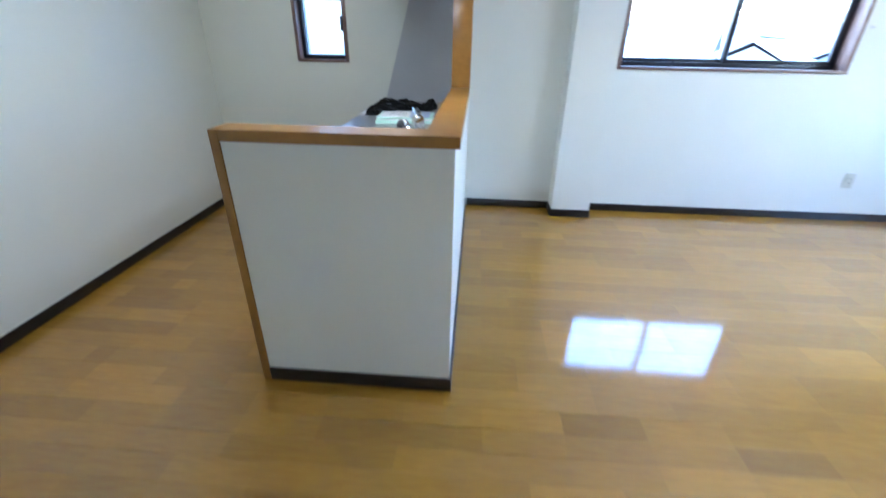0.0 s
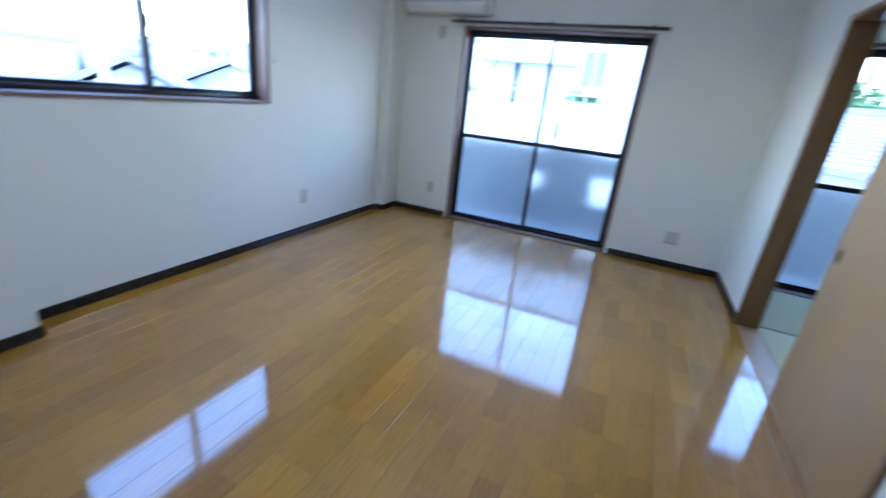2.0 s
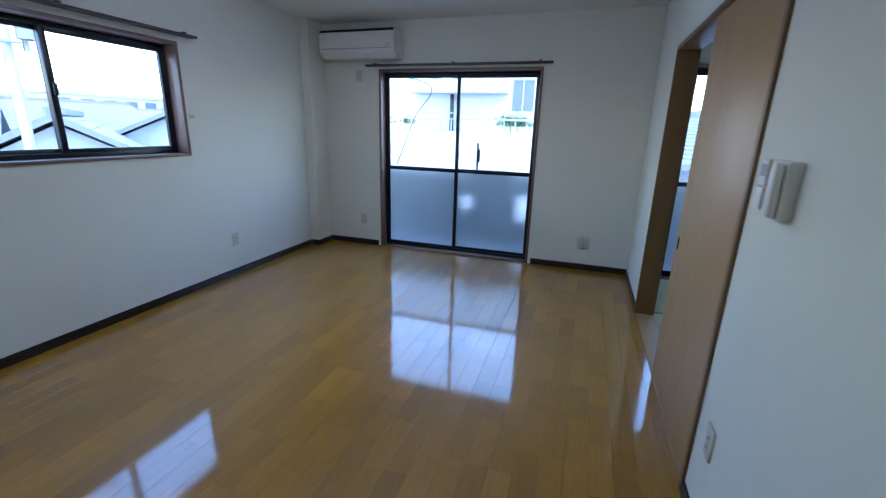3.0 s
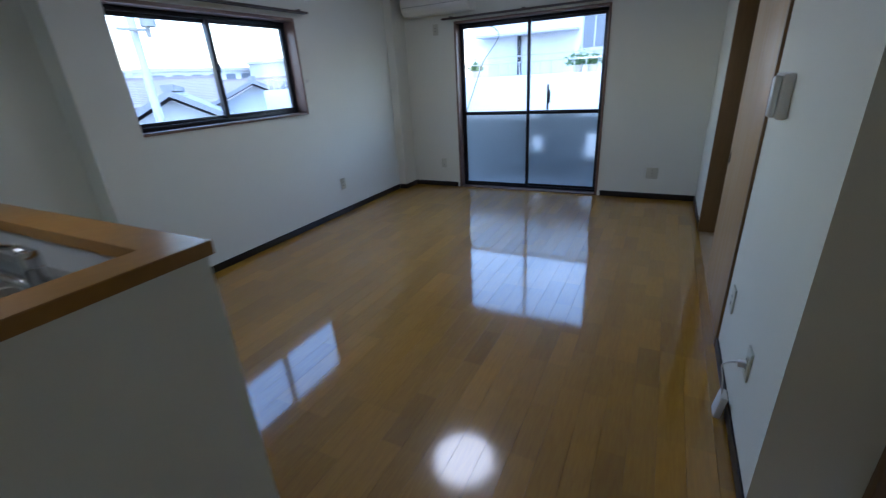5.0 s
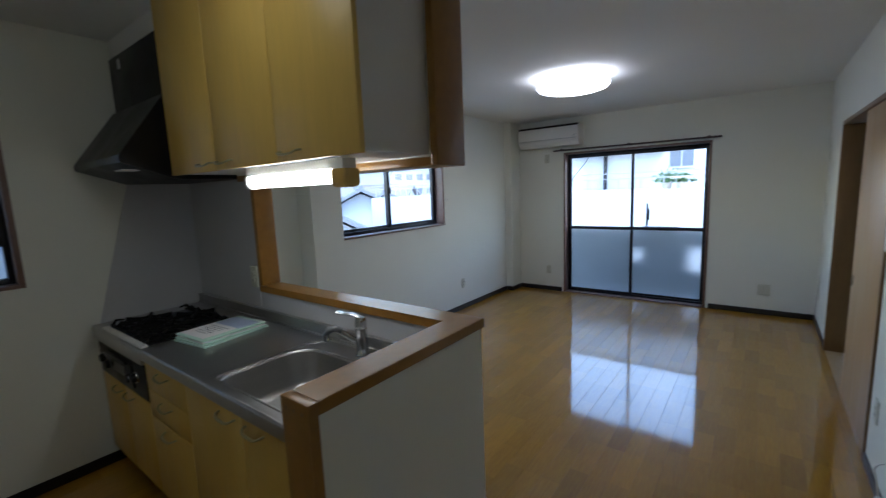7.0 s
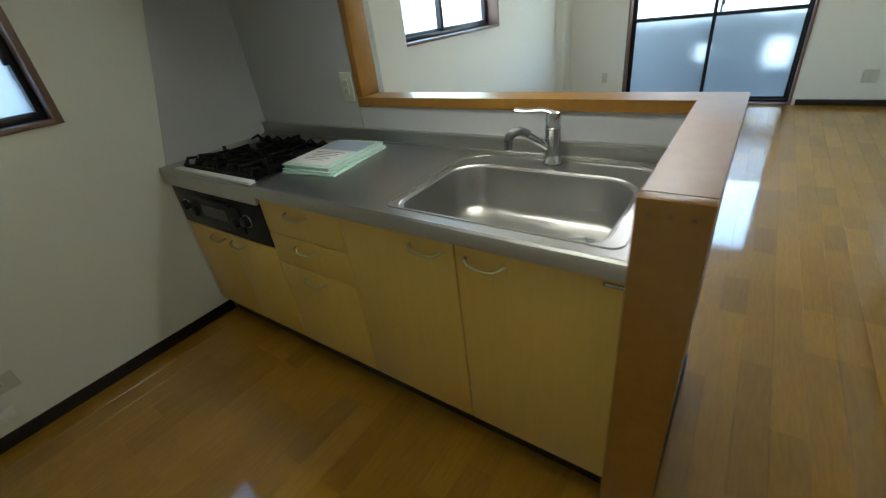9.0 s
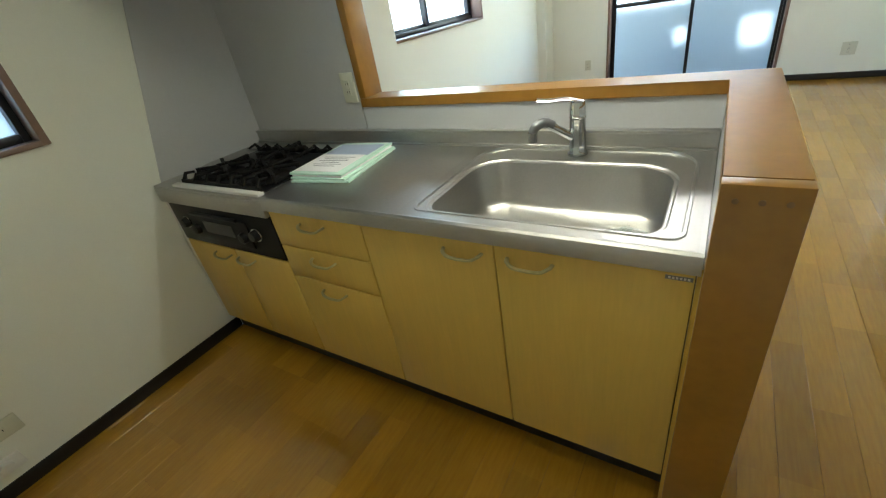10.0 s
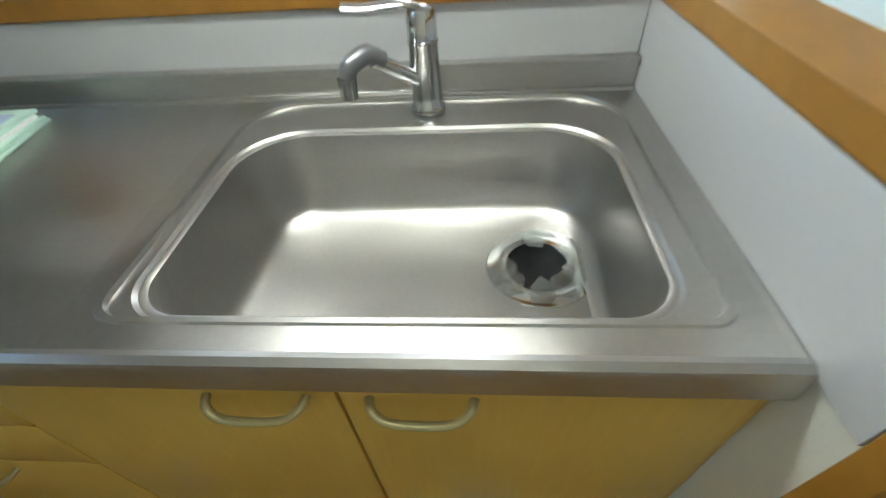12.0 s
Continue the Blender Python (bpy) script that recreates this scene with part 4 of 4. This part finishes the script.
def house(x, y, w, l, eave, ridge, yaw, wall_mat, roof_mat, label):
    """A house with gable ends, overhanging roof, and windows; base on the ground."""
    hs = base("house", x, y, GZ, label, "house", "houses outside")
    hs.rotation_euler = (0, 0, radians(yaw))
    def sub(n, bm, mat):
        o = new(n, finish(bm, n, mat))
        o.parent = hs
        return o
    e, r = eave - GZ, ridge - GZ
    bm = bmesh.new()
    ends = [[bm.verts.new((s * w / 2 if i < 4 else 0, yy, z)) for i, (s, z) in enumerate(((-1, 0), (1, 0), (1, e), (-1, e)))] for yy in (-l / 2, l / 2)]
    tops = [bm.verts.new((0, yy, r)) for yy in (-l / 2, l / 2)]
    for ring, t in zip(ends, tops):
        bm.faces.new((ring[0], ring[1], ring[2], t, ring[3]))
    bm.faces.new((ends[0][0], ends[1][0], ends[1][3], ends[0][3])), bm.faces.new((ends[0][1], ends[1][1], ends[1][2], ends[0][2]))
    bm.faces.new((ends[0][0], ends[0][1], ends[1][1], ends[1][0]))
    bm.faces.new((ends[0][3], ends[1][3], tops[1], tops[0])), bm.faces.new((ends[0][2], ends[1][2], tops[1], tops[0]))
    sub("wall", bm, wall_mat)
    k = (r - e) / (w / 2)
    o = 0.55
    for s in (-1, 1):
        bm = bmesh.new()
        for yy in (-l / 2 - o, l / 2 + o):
            bm.verts.new((0, yy, r + 0.10)), bm.verts.new((s * (w / 2 + o), yy, e - k * o + 0.10))
            bm.verts.new((s * (w / 2 + o), yy, e - k * o + 0.26)), bm.verts.new((0, yy, r + 0.28))
        v = list(bm.verts)
        for q in ((0, 1, 2, 3), (4, 5, 6, 7), (0, 1, 5, 4), (1, 2, 6, 5), (2, 3, 7, 6), (3, 0, 4, 7)):
            bm.faces.new([v[i] for i in q])
        n = int((w / 2 + o) / 0.35)
        for i in range(1, n):
            xx = s * i * 0.35
            zz = r + 0.28 - k * abs(xx)
            solid(bm, xx - 0.02, xx + 0.02, -l / 2 - o, l / 2 + o, zz - 0.03, zz + 0.012)
        sub("roof", bm, roof_mat)
    bm = bmesh.new()
    solid(bm, -0.16, 0.16, -l / 2 - o, l / 2 + o, r + 0.24, r + 0.42)
    sub("ridge", bm, roof_mat)
    for s in (-1, 1):
        for c in (-0.25, 0.25):
            for z in (0.35, 0.75):
                bm = bmesh.new()
                solid(bm, c * w - 0.6, c * w + 0.6, s * l / 2 - 0.03, s * l / 2 + 0.03, z * e - 0.45, z * e + 0.45)
                sub("window", bm, FARGLASS)
    return hs

house(10.5, 17, 7, 9, -0.7, 1.2, -35, PLASTER, ROOF, "white plaster house with a grey tiled roof")
house(17.5, 21, 8, 9, -0.4, 1.5, -40, PLASTER, ROOF, "white plaster house with a grey tiled roof")
house(4.5, 18, 7, 8, -0.9, 0.9, -12, CREAM, ROOF, "cream plaster house with a grey tiled roof")
house(9, 30, 10, 10, -0.4, 1.6, 60, PLASTER, ROOF, "white plaster house with a grey tiled roof")
house(19, 36, 10, 12, 0.6, 2.2, 75, CREAM, ROOFRED, "cream house with a brown tiled roof")
house(26, 27, 9, 10, -0.6, 1.3, -45, PLASTER, ROOF, "white plaster house with a grey tiled roof")
house(33, 38, 10, 12, 0.4, 2.0, 30, PLASTER, ROOFRED, "white house with a brown tiled roof")
house(-3, 26, 9, 10, -0.4, 1.4, 15, PLASTER, ROOF, "white plaster house with a grey tiled roof")
house(17.5, -5.6, 8, 6, 0.55, 1.75, 0, PLASTER, ROOF, "white plaster house with a grey tiled roof")


def block(x, y, w, l, h, rows, cols, mat, label):
    """A far block of flats with its window openings."""
    b = base("apartment_block", x, y, GZ, label, "building", "far buildings")
    box("wall", x - w / 2, x + w / 2, y - l / 2, y + l / 2, GZ, GZ + h, mat, 0, b)
    box("roof", x - w / 2 - 0.3, x + w / 2 + 0.3, y - l / 2 - 0.3, y + l / 2 + 0.3, GZ + h, GZ + h + 0.6, CONCRETE, 0, b)
    for i in range(rows):
        for j in range(cols):
            xx, zz = x - w / 2 + w * (j + 0.5) / cols, GZ + h * (i + 0.55) / rows
            box("window", xx - w / cols * 0.3, xx + w / cols * 0.3, y - l / 2 - 0.08, y - l / 2 + 0.1, zz - 0.7, zz + 0.7, FARGLASS, 0, b)

block(78, 72, 22, 14, 9.5, 3, 6, CONCRETE, "grey concrete block of flats in the distance")
block(60, 88, 26, 14, 8.5, 3, 7, PLASTER, "pale block of flats in the distance")
block(22, 75, 30, 14, 7.2, 3, 8, PLASTER, "pale long building in the distance")

# neighbouring flat roof with parapet and railing, beyond the glass door
nb = base("neighbour_building", 17, 3, GZ, "white building with a roof terrace and railing", "building")
box("lower_wall", 12.0, 20, -1.6, 14, GZ, 1.28, PLASTER, 0.02, nb)
box("upper_wall", 15.5, 24, -1.5, 6.7, GZ, 4.6, PLASTER, 0.02, nb)
box("roof_slab", 15.2, 24.3, -1.8, 7.0, 4.6, 4.8, CONCRETE, 0.02, nb)
box("canopy", 14.8, 15.5, 2.9, 6.3, 2.55, 2.62, CONCRETE, 0.01, nb)
box("downpipe", 15.38, 15.48, 4.85, 4.97, 1.28, 2.55, ALU, 0.01, nb)
for y in (2.05,):
    box("window", 15.44, 15.5, y, y + 0.7, 2.0, 3.0, FARGLASS, 0, nb)
    box("window_frame", 15.40, 15.44, y - 0.05, y + 0.75, 3.0, 3.08, ACGREY, 0, nb)
    box("window_sill", 15.36, 15.44, y - 0.05, y + 0.75, 1.94, 2.0, ACGREY, 0, nb)
    box("mullion", 15.41, 15.44, y + 0.33, y + 0.37, 2.0, 3.0, CONCRETE, 0, nb)
for z in (1.62, 1.78):
    box("handrail", 12.05, 12.09, -1.6, 14, z, z + 0.03, ACGREY, 0.005, nb)
for i in range(52):
    box("baluster", 12.06, 12.08, -1.55 + i * 0.3, -1.525 + i * 0.3, 1.28, 1.62, ACGREY, 0, nb)
# the two openings are added to shape bright blobs behind the frosted panes
tagged(wall_with_holes("balcony_wall", "x", 5.85, 0.12, -3.3, 3.3, -0.12, 0.80, [(1.60, 1.75, 0.30, 0.50), (0.70, 0.98, 0.20, 0.54)], DARKCONCRETE), "concrete balcony wall with openings added for bright blobs in the frosted glass")
vp = base("pole_bracket", 5.9, 1.54, 0.80, "dark metal laundry pole bracket on the balcony wall", "bracket")
box("foot", 5.87, 5.93, 1.12, 1.60, 0.801, 0.85, ALU, 0.004, vp)
box("post", 5.885, 5.915, 1.53, 1.555, 0.851, 1.20, ALU, 0.004, vp)
box("arm", 5.88, 5.92, 1.51, 1.53, 0.95, 1.12, ALU, 0.004, vp)

# utility pole with transformer and wires
up = base("utility_pole", 5.6, 10.2, GZ, "grey concrete utility pole with a transformer", "utility pole")
bm = bmesh.new()
cyl_bm(bm, (5.6, 10.2, GZ), (5.6, 10.2, 7.5), 0.10, 0.07, 24)
place("shaft", finish(bm, "pole_shaft", CONCRETE, 40), (0, 0, 0), up)
bm = bmesh.new()
cyl_bm(bm, (5.88, 10.1, 2.72), (5.88, 10.1, 3.45), 0.15, None, 20)
cyl_bm(bm, (5.84, 10.1, 2.52), (5.84, 10.1, 2.72), 0.05, None, 12)
cyl_bm(bm, (5.88, 10.1, 3.45), (5.88, 10.1, 3.53), 0.10, None, 20)
place("transformer", finish(bm, "transformer", DARKCONCRETE, 40), (0, 0, 0), up)
for z, x0, x1 in ((2.62, 5.2, 5.75), (3.6, 4.9, 6.3), (5.0, 4.9, 6.3)):
    box("crossarm", x0, x1, 10.04, 10.10, z, z + 0.05, DARKCONCRETE, 0.005, up)
for dz, x in ((3.55, 5.0), (3.55, 6.2), (5.05, 5.5)):
    place("wire", tube_mesh("wire", [(x, 10.03, dz), (x + 7, 6.5, dz - 0.5), (x + 16, 2.0, dz - 0.3), (x + 30, -5, dz + 0.3)], 0.012, BLACK), (0, 0, 0), up)

place("wire", tube_mesh("drop_wire", [(5.62, 10.1, 3.4), (9.2, 6.6, 2.7), (11.5, 4.4, 2.52), (11.7, 4.85, 1.6), (11.99, 5.5, 0.3)], 0.011, BLACK), (0, 0, 0), up)


def shrub(x, y, z, size, seed):
    """A potted shrub on the roof terrace: a pot and loose leaves on stems."""
    rnd = random.Random(seed)
    sh = base("potted_shrub", x, y, z, "small green potted shrub on the roof terrace", "shrub", "shrubs on the terrace")
    place("pot", finish(lathe_bm([(0.001, 0), (0.11, 0), (0.14, 0.2), (0.12, 0.2), (0.001, 0.18)], 16), "pot", CREAM, 40), (x, y, z), sh)
    vs, fs = [], []
    for i in range(260):
        c = Vector((x + rnd.gauss(0, size * 0.4), y + rnd.gauss(0, size * 0.6), z + 0.22 + abs(rnd.gauss(0, size * 0.5))))
        u = Vector((rnd.gauss(0, 1), rnd.gauss(0, 1), rnd.gauss(0, 1) + 0.8)).normalized()
        v = u.orthogonal().normalized()
        k, q = len(vs), rnd.uniform(0.04, 0.09)
        vs += [c - u * q, c + v * q * 0.4, c + u * q, c - v * q * 0.4]
        fs.append((k, k + 1, k + 2, k + 3))
    me = bpy.data.meshes.new("shrub_leaves")
    me.from_pydata(vs, [], fs)
    me.materials.append(LEAF)
    tagged(place("leaves", me, (0, 0, 0), sh), kind="stuff")

for i, (x, y, size) in enumerate(((12.7, 6.2, 0.28), (12.6, 5.4, 0.2), (12.8, 2.4, 0.24), (12.7, 2.0, 0.2), (12.7, 6.8, 0.22))):
    shrub(x, y, 1.28, size, 20 + i)


def tree(x, y, z_top, spread, seed):
    rnd = random.Random(seed)
    t = base("tree", x, y, GZ, "leafy green tree outside", "tree", "trees outside")
    bm = bmesh.new()
    cyl_bm(bm, (x, y, GZ), (x, y, z_top - spread), 0.2, 0.12, 12)
    tips = []
    for i in range(8):
        a, b = rnd.uniform(0, 6.28), rnd.uniform(0.2, 1)
        q = Vector((x + spread * 0.7 * math.cos(a) * b, y + spread * 0.7 * math.sin(a) * b, z_top - spread * rnd.uniform(0.2, 0.9)))
        cyl_bm(bm, (x, y, z_top - spread * rnd.uniform(1.1, 1.6)), q, 0.08, 0.03, 8)
        tips.append(q)
    place("trunk", finish(bm, "trunk", BARK, 50), (0, 0, 0), t)
    vs, fs = [], []
    for i in range(2600):
        c = rnd.choice(tips) + Vector((rnd.gauss(0, spread * 0.25), rnd.gauss(0, spread * 0.25), rnd.gauss(0, spread * 0.2)))
        u = Vector((rnd.gauss(0, 1), rnd.gauss(0, 1), rnd.gauss(0, 1))).normalized()
        v = u.orthogonal().normalized()
        s = rnd.uniform(0.09, 0.18)
        k = len(vs)
        vs += [c - u * s, c + v * s * 0.5, c + u * s, c - v * s * 0.5]
        fs.append((k, k + 1, k + 2, k + 3))
    me = bpy.data.meshes.new("leaves")
    me.from_pydata(vs, [], fs)
    me.materials.append(LEAF)
    tagged(place("leaves", me, (0, 0, 0), t), kind="stuff")

tree(24, -6.6, 3.4, 1.9, 3)
tree(19, 17, 0.9, 1.6, 4)

# ---- floor boards, laid along x ----
rnd = random.Random(11)
shared = {}
def board(x0, x1, y0, y1):
    key = (round(x1 - x0, 3), round(y1 - y0, 3))
    if key not in shared:
        bm = box_bm(key[0] - 0.0002, key[1] - 0.0006, 0.012)
        top = [e for e in bm.edges if all(v.co.z > 0 for v in e.verts) and abs(e.verts[0].co.x - e.verts[1].co.x) > 0.01]
        bmesh.ops.bevel(bm, geom=top, offset=0.0005, segments=1, affect='EDGES')
        shared[key] = finish(bm, "floor_board", FLOOR)
    place("board", shared[key], ((x0 + x1) / 2, (y0 + y1) / 2, -0.006), floor)

W, L = 0.101, 0.909
row, y = 0, YH + 0.001
while y < YN - 0.01:
    y1 = min(y + W, YN - 0.001)
    lo = XW + 0.001
    hi = (XR - 0.001) if y1 <= YS + 0.02 else XE - 0.001
    x = lo - L + (0.0, 0.303, 0.606, 0.15, 0.455, 0.76)[row % 6] + 0.05
    while x < hi:
        a, b = max(x, lo), min(x + L, hi)
        b = hi if hi - b < 0.021 else b
        a = lo if a - lo < 0.021 else a
        if b - a > 0.02:
            board(a, b, y, y1)
        x += L
    y, row = y1, row + 1
